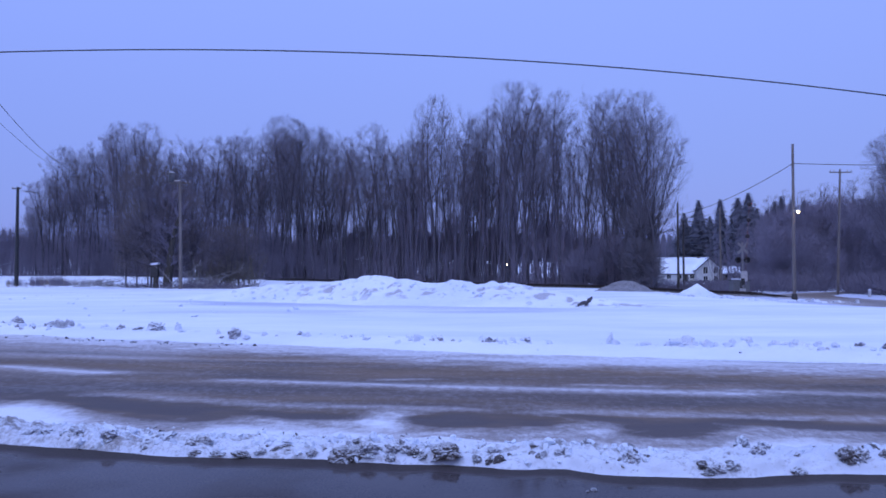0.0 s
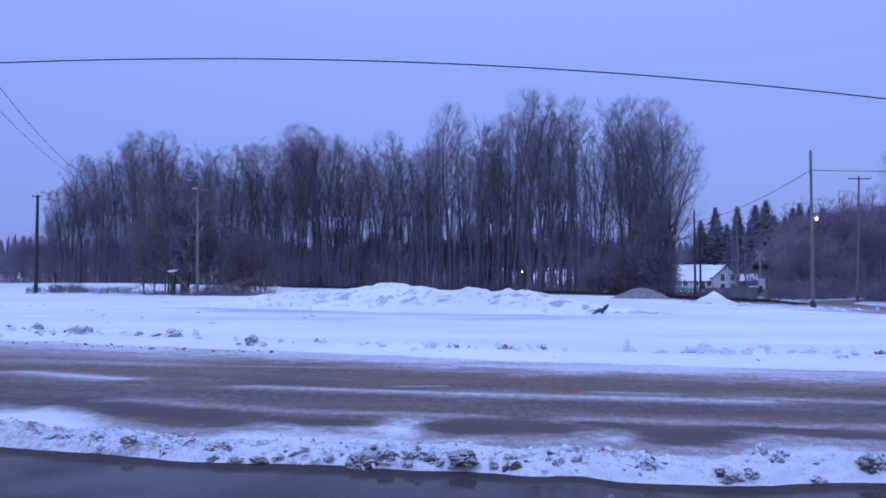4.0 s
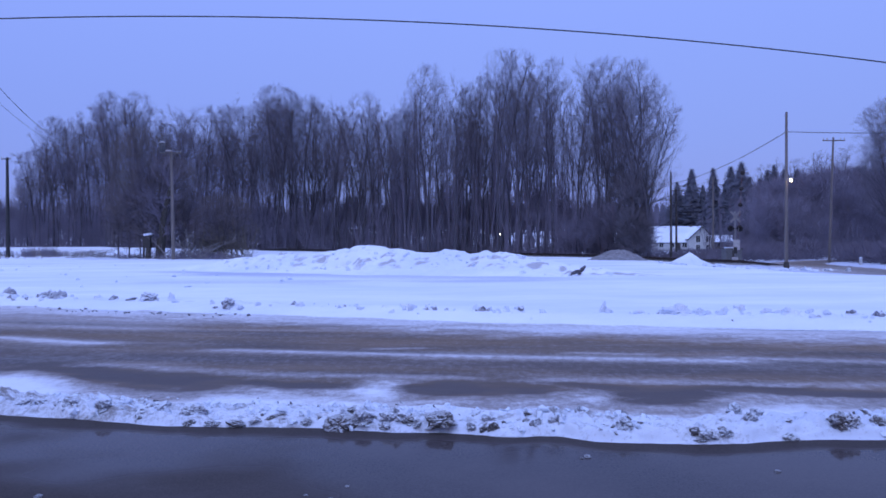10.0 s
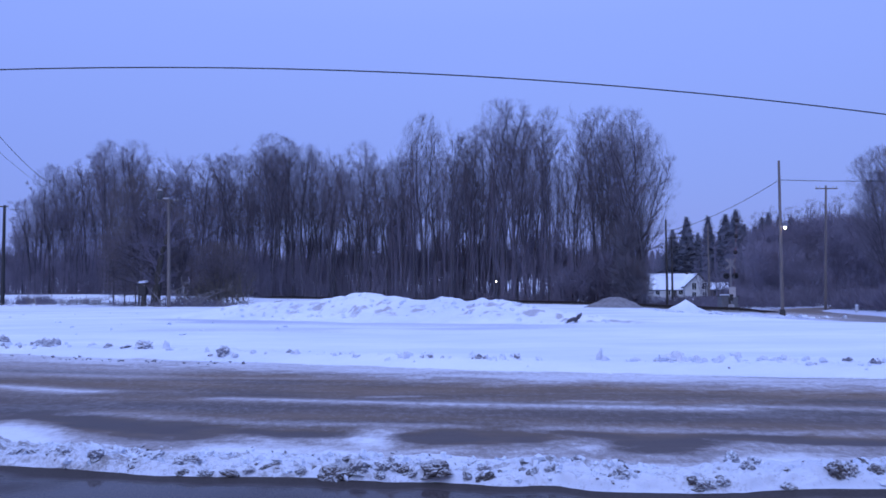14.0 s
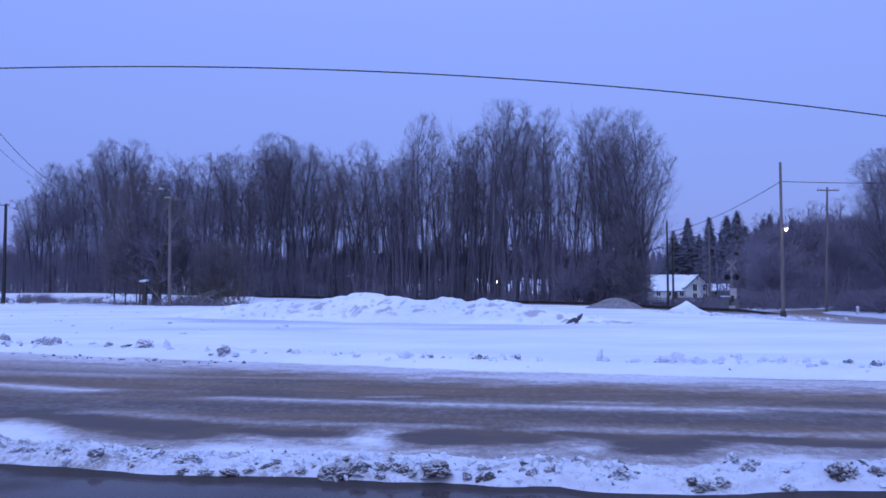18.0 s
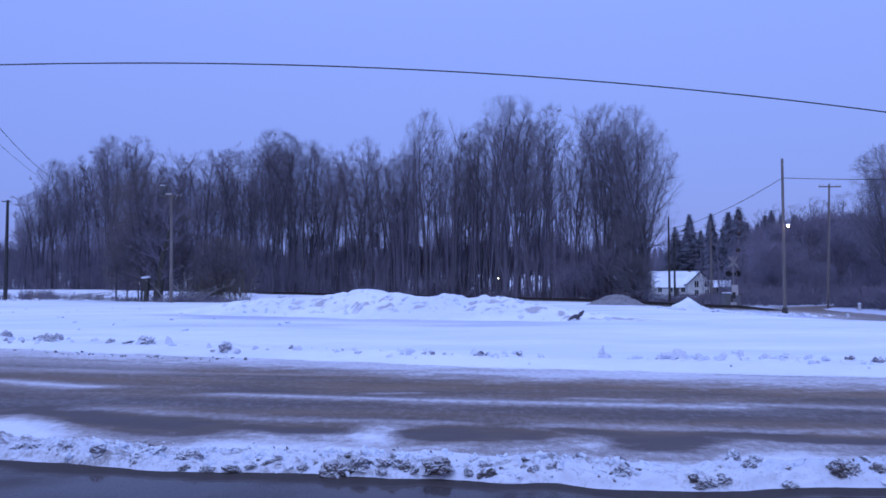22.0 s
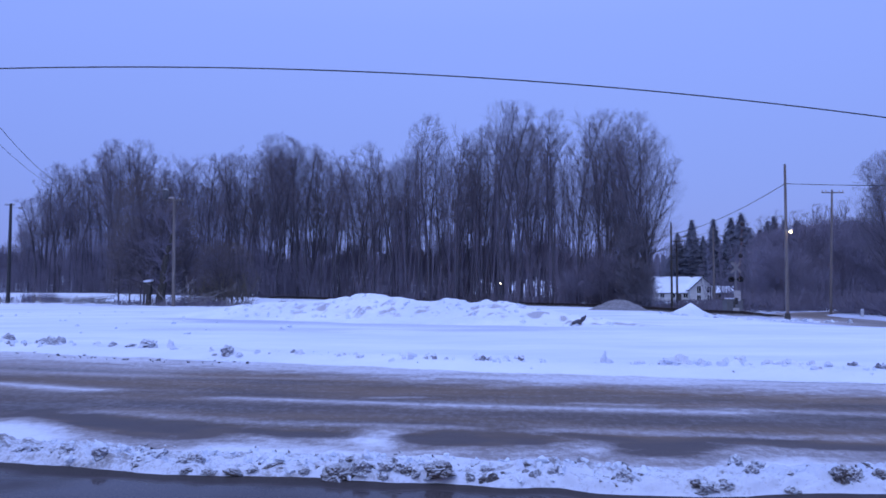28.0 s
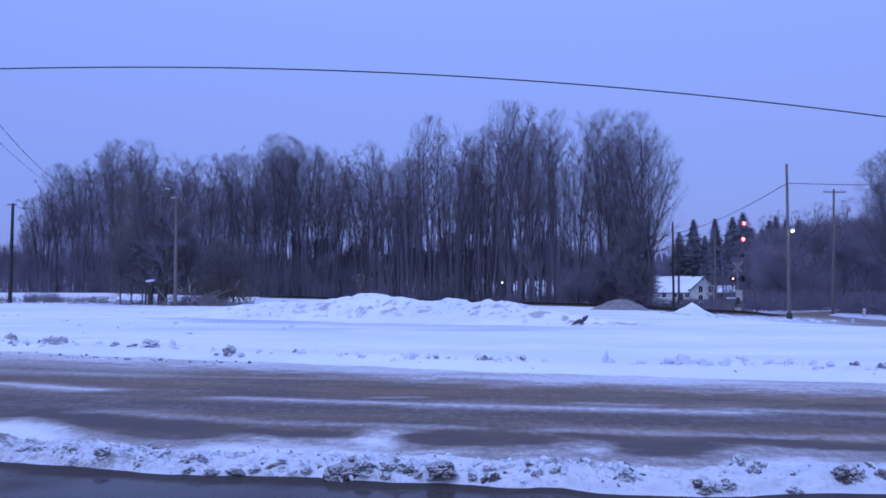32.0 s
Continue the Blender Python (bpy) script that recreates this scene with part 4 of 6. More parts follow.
lamp_pole = pole(pose(23.58, 55.4, -0.31), 10.91, 0.125, "weathered wooden pole with a lit lamp, standing in snow", lean=(0.03, 0))
part("base_collar", rod_bm((0, 0, 0), (0, 0, 0.55), 0.24, 0.17, 12), DARKWOOD, lamp_pole, "dark collar round the pole foot")
arm = rod_bm((0.0, -0.1, 6.28), (0.13, -0.45, 6.31), 0.03, 0.03, 8)
part("lamp_arm", arm, GREY_METAL, lamp_pole)
bm = bmesh.new()
bmesh.ops.create_uvsphere(bm, u_segments=20, v_segments=12, radius=0.085, matrix=Matrix.Translation((0.13, -0.48, 6.16)))
part("lamp_globe", bm, YARD_GLOW, lamp_pole, "glowing warm white lamp globe", True)
bm = rod_bm((0.13, -0.48, 6.24), (0.13, -0.48, 6.38), 0.2, 0.1, 14)
part("lamp_hood", bm, GREY_METAL, lamp_pole)

pole(pose(35.95, 75.0, -0.30), 11.69, 0.132, "tall grey wooden pole with one crossarm beside the road", arms=((11.40, 2.1),), lean=(0.40, 0))
pole(pose(25.1, 89.0, 0.3), 9.2, 0.14, "dark wooden pole behind the rails", DARKWOOD)
pole(pose(28.0, 97.0, 0.3), 7.9, 0.14, "dark wooden pole with one crossarm behind the rails", DARKWOOD, ((7.6, 1.5),))
pole(pose(41.5, 124.0, 0.2), 11.6, 0.17, "grey wooden pole near the white house", POLEWOOD)
mast = pole(pose(-54.8, 100.0, 0.5), 12.2, 0.26, "thick dark pole with a short crossarm at the field edge", BLACK, ((12.0, 1.2),))
t_pole = pole(pose(-27.92, 82.0, 0.0), 11.3, 0.19, "grey wooden pole with a transformer can and crossarm", POLEWOOD, ((11.05, 2.2),), lean=(-0.15, 0))
can = rod_bm((-0.95, -0.32, 11.15), (-0.95, -0.32, 12.1), 0.30, 0.30, 16)
can_ob = part("transformer", can, SHINGLE, t_pole, "dark grey transformer can", True)
part("lid", rod_bm((-0.95, -0.32, 12.1), (-0.95, -0.32, 12.22), 0.34, 0.2, 16), GREY_METAL, can_ob, "grey metal lid")
part("hanger", box_bm(0.9, 0.08, 0.12, (-0.5, -0.28, 11.3), 0.01), GREY_METAL, t_pole)

wire("overhead_cable", sagging((23.6, 55.4, 9.25), (44, 51.5, 9.15), 0.30), 0.022, "heavy black cable from the lamp pole")
wire("overhead_cable", sagging((23.6, 55.4, 9.25), (25.1, 88.9, 8.2), 0.55), 0.024, "thin black cable to the poles behind the rails")
wire("overhead_cable", sagging((25.1, 88.9, 8.1), (41.5, 124, 11.5), 0.5), 0.02, "thin black cable between far poles")
wire("overhead_cable", sagging((-26, 38, 15.25), (-56, 122, 17), 2.2), 0.024, "thin black wire running into the wood")
wire("overhead_cable", sagging((-29, 38, 16.75), (-55, 122, 15.6), 2.4), 0.017, "thin black wire running into the wood")
wire("overhead_cable", sagging((-28.9, 81.8, 11.3), (-54.8, 100, 12.3), 0.8), 0.012, "thin black wire between poles")


# ---- crossing signal with raised gate ----
def crossing_signal():
    s = empty("crossing_signal", pose(26.78, 74.0, 0.05, 0, 0, -16), "railway crossing signal with crossbuck, twin lamps and a raised gate arm", "crossing signal")
    part("mast", rod_bm((0, 0, -0.4), (0, 0, 4.45), 0.065, 0.065, 12), WEATHERED, s, "silver mast", True)
    part("foot", box_bm(0.5, 0.5, 0.6, (0, 0, -0.08), 0.03), GREY_METAL, s)
    part("gate_drive", box_bm(0.55, 0.7, 0.95, (0.12, 0.0, 1.35), 0.04), GREY_METAL, s, "grey gate drive box")
    for a in (50, -50):
        bm = box_bm(1.32, 0.03, 0.19, (0.03, -0.09 - 0.04 * (a > 0), 3.95), 0.008, turn=Matrix.Rotation(radians(a), 4, "Y"))
        part("crossbuck_board", bm, WEATHERED, s, "weathered white diagonal crossbuck board")
    part("lamp_bar", box_bm(0.9, 0.07, 0.07, (0, -0.02, 2.86), 0.01), BLACK, s)
    lamps = []
    for x in (-0.40, 0.40):
        bm = bmesh.new()
        rod_bm((x, -0.06, 2.86), (x, -0.09, 2.86), 0.28, 0.28, 24, bm)
        back = part("backplate", bm, BLACK, s, "round black backplate", True)
        bm = bmesh.new()
        n, verts = 18, []
        for k in range(n + 1):
            a = math.pi * (0.02 + 0.96 * k / n)
            verts.append([bm.verts.new((x + rr * math.cos(a), yy, 2.86 + rr * math.sin(a))) for rr, yy in ((0.2, -0.09), (0.2, -0.42), (0.185, -0.42), (0.185, -0.09))])
        for k in range(n):
            for j in range(4):
                bm.faces.new((verts[k][j], verts[k][(j + 1) % 4], verts[k + 1][(j + 1) % 4], verts[k + 1][j]))
        part("hood", bm, BLACK, s)
        lamps.append(lens(s, (x, -0.09, 2.86), 0.11, RED_DIM))
    # arm: raised, leaning a little
    top = Vector((0.62, -0.28, 8.0))
    foot = Vector((0.20, -0.28, 1.4))
    n = 13
    for k in range(n):
        a, b = foot.lerp(top, k / n), foot.lerp(top, (k + 1) / n)
        d = (b - a)
        bm = box_bm(0.075 - 0.03 * k / n, 0.04, d.length, (a + b) / 2, 0.0, turn=d.to_track_quat("Z", "Y").to_matrix().to_4x4())
        part("arm_section", bm, RED_PAINT if k % 2 else WEATHERED, s)
    arm_lamps = []
    for z in (7.95, 6.50, 5.02):
        q = foot.lerp(top, (z - 1.4) / 6.6)
        part("lamp_cup", rod_bm((q.x, -0.28, z), (q.x, -0.44, z), 0.10, 0.18, 14), BLACK, s)
        arm_lamps.append(lens(s, (q.x, -0.44, z), 0.20))
    part("counterweight", box_bm(0.3, 0.25, 0.6, (0.0, -0.28, 0.85), 0.03), BLACK, s)
    return s, lamps, arm_lamps


def lens(parent, at, r, lit=None):
    """A lamp with a lit and an unlit half, which turns on its stem."""
    bm = bmesh.new()
    bmesh.ops.create_uvsphere(bm, u_segments=20, v_segments=12, radius=r, matrix=Matrix.Rotation(radians(90), 4, "X"))
    me = bpy.data.meshes.new("lens")
    for f in bm.faces:
        c = f.calc_center_median()
        f.material_index = 0 if c.y <= 0 else 2 if math.hypot(c.x, c.z) < 0.45 * r else 1
        f.smooth = True
    for v in bm.verts:
        v.co.y *= 0.45
    bm.to_mesh(me)
    bm.free()
    me.materials.append(RED_OFF)
    me.materials.append(lit or RED_ON)
    me.materials.append(RED_CORE)
    ob = mesh_part("lens", me, parent, "round red lamp lens")
    ob.matrix_basis = Matrix.Translation(at)
    return ob


signal, flashers, arm_lights = crossing_signal()

cabinet = empty("relay_cabinet", pose(26.62, 75.4, -0.2), "grey railway relay cabinet with snow on top", "cabinet")
part("body", box_bm(0.62, 0.6, 1.3, (0, 0, 0.65), 0.02), DARK_METAL, cabinet)
part("door", box_bm(0.5, 0.03, 1.1, (0, -0.315, 0.65), 0.01), DARK_METAL, cabinet)
part("snow_cap", box_bm(0.66, 0.64, 0.08, (0, 0, 1.33), 0.035), SNOW, cabinet, "cap of snow")
hut = empty("signal_hut", pose(28.6, 80.0, -0.15), "low dark trackside hut with a snowy roof", "hut")
part("body", box_bm(1.5, 1.6, 1.1, (0, 0, 0.55), 0.02), DARK_METAL, hut)
part("roof", box_bm(1.7, 1.8, 0.10, (0, 0, 1.14), 0.02), SHINGLE, hut)
part("snow_cap", box_bm(0.7, 1.7, 0.12, (-0.2, 0, 1.24), 0.05), SNOW, hut, "cap of snow")
part("door", box_bm(0.6, 0.03, 0.95, (-0.3, -0.815, 0.50), 0.01), DARKWOOD, hut)

box_case = empty("trackside_cabinet", pose(-32.78, 88.0, 0.05), "dark narrow trackside cabinet capped with snow", "cabinet")
part("body", box_bm(0.82, 0.6, 1.35, (-0.05, 0, 1.95), 0.03), BLACK, box_case)
part("post", rod_bm((0.05, 0, -0.1), (0.05, 0, 1.45), 0.30, 0.27, 10), DARKWOOD, box_case)
part("snow_cap", box_bm(0.98, 0.7, 0.22, (0, 0, 2.78), 0.09, turn=Matrix.Rotation(radians(-8), 4, "Y")), SNOW, box_case, "tilted cap of snow")


# ---- white house beyond the rails ----
def gable_bm(w, d, eave, ridge, at, along_x=True):
    """A solid gabled block: w along the ridge, d across."""
    bm = bmesh.new()
    pts = []
    for s in (-w / 2, w / 2):
        for q, z in ((-d / 2, 0), (d / 2, 0), (d / 2, eave), (0, ridge), (-d / 2, eave)):
            p = (s, q, z) if along_x else (q, s, z)
            pts.append(bm.verts.new((p[0] + at[0], p[1] + at[1], p[2] + at[2])))
    bm.faces.new(pts[:5])
    bm.faces.new(pts[5:][::-1])
    for k in range(5):
        bm.faces.new((pts[k], pts[k + 5], pts[(k + 1) % 5 + 5], pts[(k + 1) % 5]))
    bmesh.ops.recalc_face_normals(bm, faces=bm.faces[:])
    return bm


def roof_slab(w, d, eave, ridge, at, side, thick, lift, along_x=True, over=0.35):
    bm = bmesh.new()
    slope = (ridge - eave) / (d / 2)
    pts = []
    for s in (-w / 2 - over, w / 2 + over):
        for q in (0.0, side * (d / 2 + over)):
            z = ridge - slope * abs(q) + lift
            for dz in (0, thick):
                p = (s, q, z + dz) if along_x else (q, s, z + dz)
                pts.append(bm.verts.new((p[0] + at[0], p[1] + at[1], p[2] + at[2])))
    for a, b, c, d2 in ((0, 1, 3, 2), (4, 6, 7, 5), (0, 4, 5, 1), (2, 3, 7, 6), (1, 5, 7, 3), (0, 2, 6, 4)):
        bm.faces.new((pts[a], pts[b], pts[c], pts[d2]))
    bmesh.ops.recalc_face_normals(bm, faces=bm.faces[:])
    return bm


def house_window(parent, at, w, h):
    f = part("window", box_bm(w + 0.24, 0.06, h + 0.24, at, 0.0), WHITE, parent, "white-framed window")
    part("pane", box_bm(w, 0.04, h, (at[0], at[1] - 0.03, at[2]), 0.0), GLASS_DARK, f, "dark pane")
    part("mullion", box_bm(0.06, 0.03, h, (at[0], at[1] - 0.06, at[2]), 0.0), WHITE, f)


house = empty("house", pose(47.4, 180.0, -0.2), "white two-storey farmhouse with snow on its gabled roofs", "house")
part("wall", gable_bm(10.6, 7.0, 2.0, 5.35, (4.5, 3.5, 0)), SIDING, house, "white siding wall of the long wing")
part("wall", gable_bm(4.5, 5.6, 2.7, 5.3, (9.75, 0.6, 0), False), SIDING, house, "white siding wall of the gabled front wing")
for side in (-1, 1):
    r = part("roof", roof_slab(10.6, 7.0, 2.0, 5.35, (4.5, 3.5, 0), side, 0.10, 0.02), SHINGLE, house)
    part("roof_snow", roof_slab(10.4, 6.9, 2.0, 5.35, (4.5, 3.5, 0), side, 0.16, 0.125, over=0.3), SNOW, r, "sheet of snow")
    r = part("roof", roof_slab(4.5, 5.6, 2.7, 5.3, (9.75, 0.6, 0), side, 0.10, 0.02, False), SHINGLE, house)
    part("roof_snow", roof_slab(4.3, 5.5, 2.7, 5.3, (9.75, 0.6, 0), side, 0.13, 0.125, False, 0.28), SNOW, r, "sheet of snow")
for x, z, w, h in ((8.9, 2.65, 0.9, 1.5), (11.2, 2.65, 0.9, 1.4), (8.9, 0.75, 0.9, 1.2), (11.2, 0.75, 0.9, 1.2)):
    house_window(house, (x, -1.7, z), w, h)
for x, z in ((1.2, 1.25), (3.6, 1.25), (6.4, 1.25)):
    house_window(house, (x, -0.05, z), 0.9, 0.9)
# wide dark boards along the gable edges, which also draw the eave shadow
for side in (-1, 1):
    a, b = Vector((9.75, -2.1, 5.45)), Vector((9.75 + side * 3.15, -2.1, 2.55))
    bm = box_bm(0.46, 0.12, (b - a).length, (a + b) / 2, 0.0, turn=(b - a).to_track_quat("Z", "Y").to_matrix().to_4x4())
    part("bargeboard", bm, DARKWOOD, house, "bargeboard, dark for the eave shadow")
part("chimney", box_bm(0.6, 0.6, 1.1, (8.9, 3.6, 5.3), 0.02), BROWN_WALL, house)
part("front_door", box_bm(0.95, 0.06, 1.95, (5.0, -0.05, 0.98), 0.01), DARKWOOD, house)

shed = empty("shed", pose(61.5, 178.0, -0.1), "small brown shed with a snow-covered roof", "shed")
part("wall", gable_bm(4.4, 4.0, 1.9, 3.1, (0, 0, 0)), BROWN_WALL, shed)
for side in (-1, 1):
    r = part("roof", roof_slab(4.4, 4.0, 1.9, 3.1, (0, 0, 0), side, 0.08, 0.02), SHINGLE, shed)
    part("roof_snow", roof_slab(4.3, 3.9, 1.9, 3.1, (0, 0, 0), side, 0.18, 0.105), SNOW, r, "sheet of snow")
part("door", box_bm(1.2, 0.06, 1.7, (0.4, -2.03, 0.85), 0.01), DARKWOOD, shed)
part("window", box_bm(0.7, 0.06, 0.6, (-1.2, -2.03, 1.3), 0.01), GLASS_DARK, shed)


def parked_car(m, label, snow=True):
    c = empty("parked_car", m, label, "car", "parked cars")
    prof = ((-2.1, 0.35), (2.1, 0.35), (2.15, 0.75), (1.1, 0.9), (0.6, 1.42), (-1.1, 1.45), (-1.7, 0.95), (-2.15, 0.85))
    bm = bmesh.new()
    a = [bm.verts.new((x, -0.85, z)) for x, z in prof]
    b = [bm.verts.new((x, 0.85, z)) for x, z in prof]
    bm.faces.new(a)
    bm.faces.new(b[::-1])
    for k in range(8):
        bm.faces.new((a[k], a[(k + 1) % 8], b[(k + 1) % 8], b[k]))
    bmesh.ops.recalc_face_normals(bm, faces=bm.faces[:])
    part("body", bm, CAR_PAINT, c)
    part("side_window", box_bm(1.4, 0.03, 0.36, (-0.25, -0.86, 1.15), 0.0), GLASS_DARK, c)
    for x in (-1.3, 1.3):
        for y in (-0.8, 0.8):
            part("wheel", rod_bm((x, y - 0.1, 0.32), (x, y + 0.1, 0.32), 0.32, 0.32, 16), RUBBER, c)
    if snow:
        part("snow_cap", box_bm(1.7, 1.5, 0.14, (-0.25, 0, 1.5), 0.06), SNOW, c, "cap of snow")
        part("snow_cap", box_bm(0.9, 1.5, 0.08, (1.6, 0, 0.88), 0.03), SNOW, c, "snow on the bonnet")
    return c


parked_car(pose(62.0, 152.0, 0.0, 0, 0, 10), "dark parked car capped with snow before the woods")
parked_car(pose(56.5, 146.0, 0.0, 0, 0, 150), "dark parked car capped with snow by the side road")
marker = empty("marker_post", pose(33.7, 65.0, -0.28), "short white roadside marker post", "marker post")
part("post", box_bm(0.22, 0.16, 0.62, (0, 0, 0.26), 0.03), ALUMINIUM, marker)
part("snow_cap", box_bm(0.25, 0.19, 0.08, (0, 0, 0.60), 0.035), SNOW, marker)

yard = empty("yard_light", pose(6.85, 100.0, 0.2), "bright yard light on a post beyond the woods", "lamp")
part("post", rod_bm((0, 0, 0), (0, 0, 2.5), 0.06, 0.05, 8), DARKWOOD, yard)
bm = bmesh.new()
bmesh.ops.create_uvsphere(bm, u_segments=14, v_segments=8, radius=0.095, matrix=Matrix.Translation((0, -0.1, 2.62)))
part("lamp_globe", bm, FAR_GLOW, yard, "glowing warm white globe", True)


# ---- trees ----
def bend(rg, p, d, length, n, wander, lift):
    pts, dirs = [p.copy()], [d.copy()]
    for k in range(n):
        d = (d + Vector((rg.gauss(0, wander), rg.gauss(0, wander), rg.gauss(0, wander) + lift))).normalized()
        p = p + d * (length / n)
        pts.append(p.copy())
        dirs.append(d.copy())
    return pts, dirs


def side_way(rg, d, angle, up=0.0):
    u = d.orthogonal().normalized()
    u.rotate(Matrix.Rotation(rg.uniform(0, 2 * math.pi), 3, d))
    return (d * math.cos(angle) + u * math.sin(angle) + Vector((0, 0, up))).normalized()


def bare_tree_meshes(seed, h=24.0, leaders=2, low=0.42, spread_out=1.0, bare=1.0, lean=0.0, fine=True, limb=(0.4, 0.9), fork_at=0.0, stout=1.0):
    rg = random.Random(seed)
    wood, twigs = [], []
    r0 = 0.0075 * h * rg.uniform(0.8, 1.15)
    fork = fork_at or rg.uniform(0.30, 0.5)
    pts, dirs = bend(rg, Vector((0, 0, -0.3)), Vector((lean, 0, 1)).normalized(), h * fork, 6, 0.035, 0.03)
    wood.append((pts, [r0 * (1 - 0.35 * k / 6) for k in range(7)]))
    stems = []
    for k in range(leaders):
        d = dirs[-1] if leaders == 1 else side_way(rg, dirs[-1], rg.uniform(0.16, 0.42) * stout)
        length = h * (1 - fork) * (0.90 if k == 0 else rg.uniform(0.68, 0.88))
        p2, d2 = bend(rg, pts[-1], d, length, 7, 0.038, 0.03)
        rr = r0 * (0.70 if leaders == 1 else 0.58)
        rad = [rr * (1 - 0.84 * j / 7) + 0.012 for j in range(8)]
        wood.append((p2, rad))
        stems.append((p2, d2, rad, length, 0.0))
    stems.append((pts, dirs, [r0 * 0.6] * 7, h * fork, min(0.9, max(0.0, low / fork))))
    for p2, d2, rad, length, start in stems:
        n_b = int((15 if start == 0 else 7) * bare)
        gauge = 1.0 if fine else 1.5
        for b in range(n_b):
            t = start + (0.99 - start) * ((b + rg.random()) / n_b)
            pos = t * (len(p2) - 1)
            i = min(int(pos), len(p2) - 2)
            o = p2[i].lerp(p2[i + 1], pos - i)
            zr = o.z / h
            if zr < low:
                continue
            bl = h * (0.10 * (1.0 - zr) + 0.10) * rg.uniform(0.65, 1.15) * spread_out
            bp, bd = bend(rg, o, side_way(rg, d2[i], rg.uniform(*limb)), bl, 4, 0.05, 0.05)
            br = min(rad[i] * 0.55, 0.045 * stout) + 0.006
            wood.append((bp, [br * (1 - 0.78 * j / 4) + 0.004 for j in range(5)]))
            n_s = 7 if fine else 3
            for s in range(n_s):
                ts = 0.12 + 0.86 * (s + rg.random()) / n_s
                ps = ts * 4
                i2 = min(int(ps), 3)
                o2 = bp[i2].lerp(bp[i2 + 1], ps - i2)
                sl = bl * rg.uniform(0.38, 0.72) * (1.15 - 0.45 * ts)
                sp, sd = bend(rg, o2, side_way(rg, bd[i2], rg.uniform(0.3, 0.75), 0.25 if fine else 0.1), sl, 2, 0.05, 0.03)
                twigs.append((sp, [0.014 * gauge, 0.009 * gauge, 0.003]))
                for q in range(12 if fine else 4):
                    iq = 0.1 + 0.9 * rg.random()
                    o3 = sp[0].lerp(sp[1], iq * 2) if iq < 0.5 else sp[1].lerp(sp[2], iq * 2 - 1)
                    ql = sl * rg.uniform(0.25, 0.6)
                    tp, td = bend(rg, o3, side_way(rg, sd[1], rg.uniform(0.3, 0.85), 0.2), ql, 1, 0.04, 0.02)
                    twigs.append((tp, [0.0075 * gauge, 0.003]))
    v, f = tubes(wood, 4)
    trunk = mesh_of("trunk", v, f, BARK, True)
    v, f = tubes(twigs, 3)
    crown = mesh_of("crown", v, f, TWIG)
    return trunk, crown




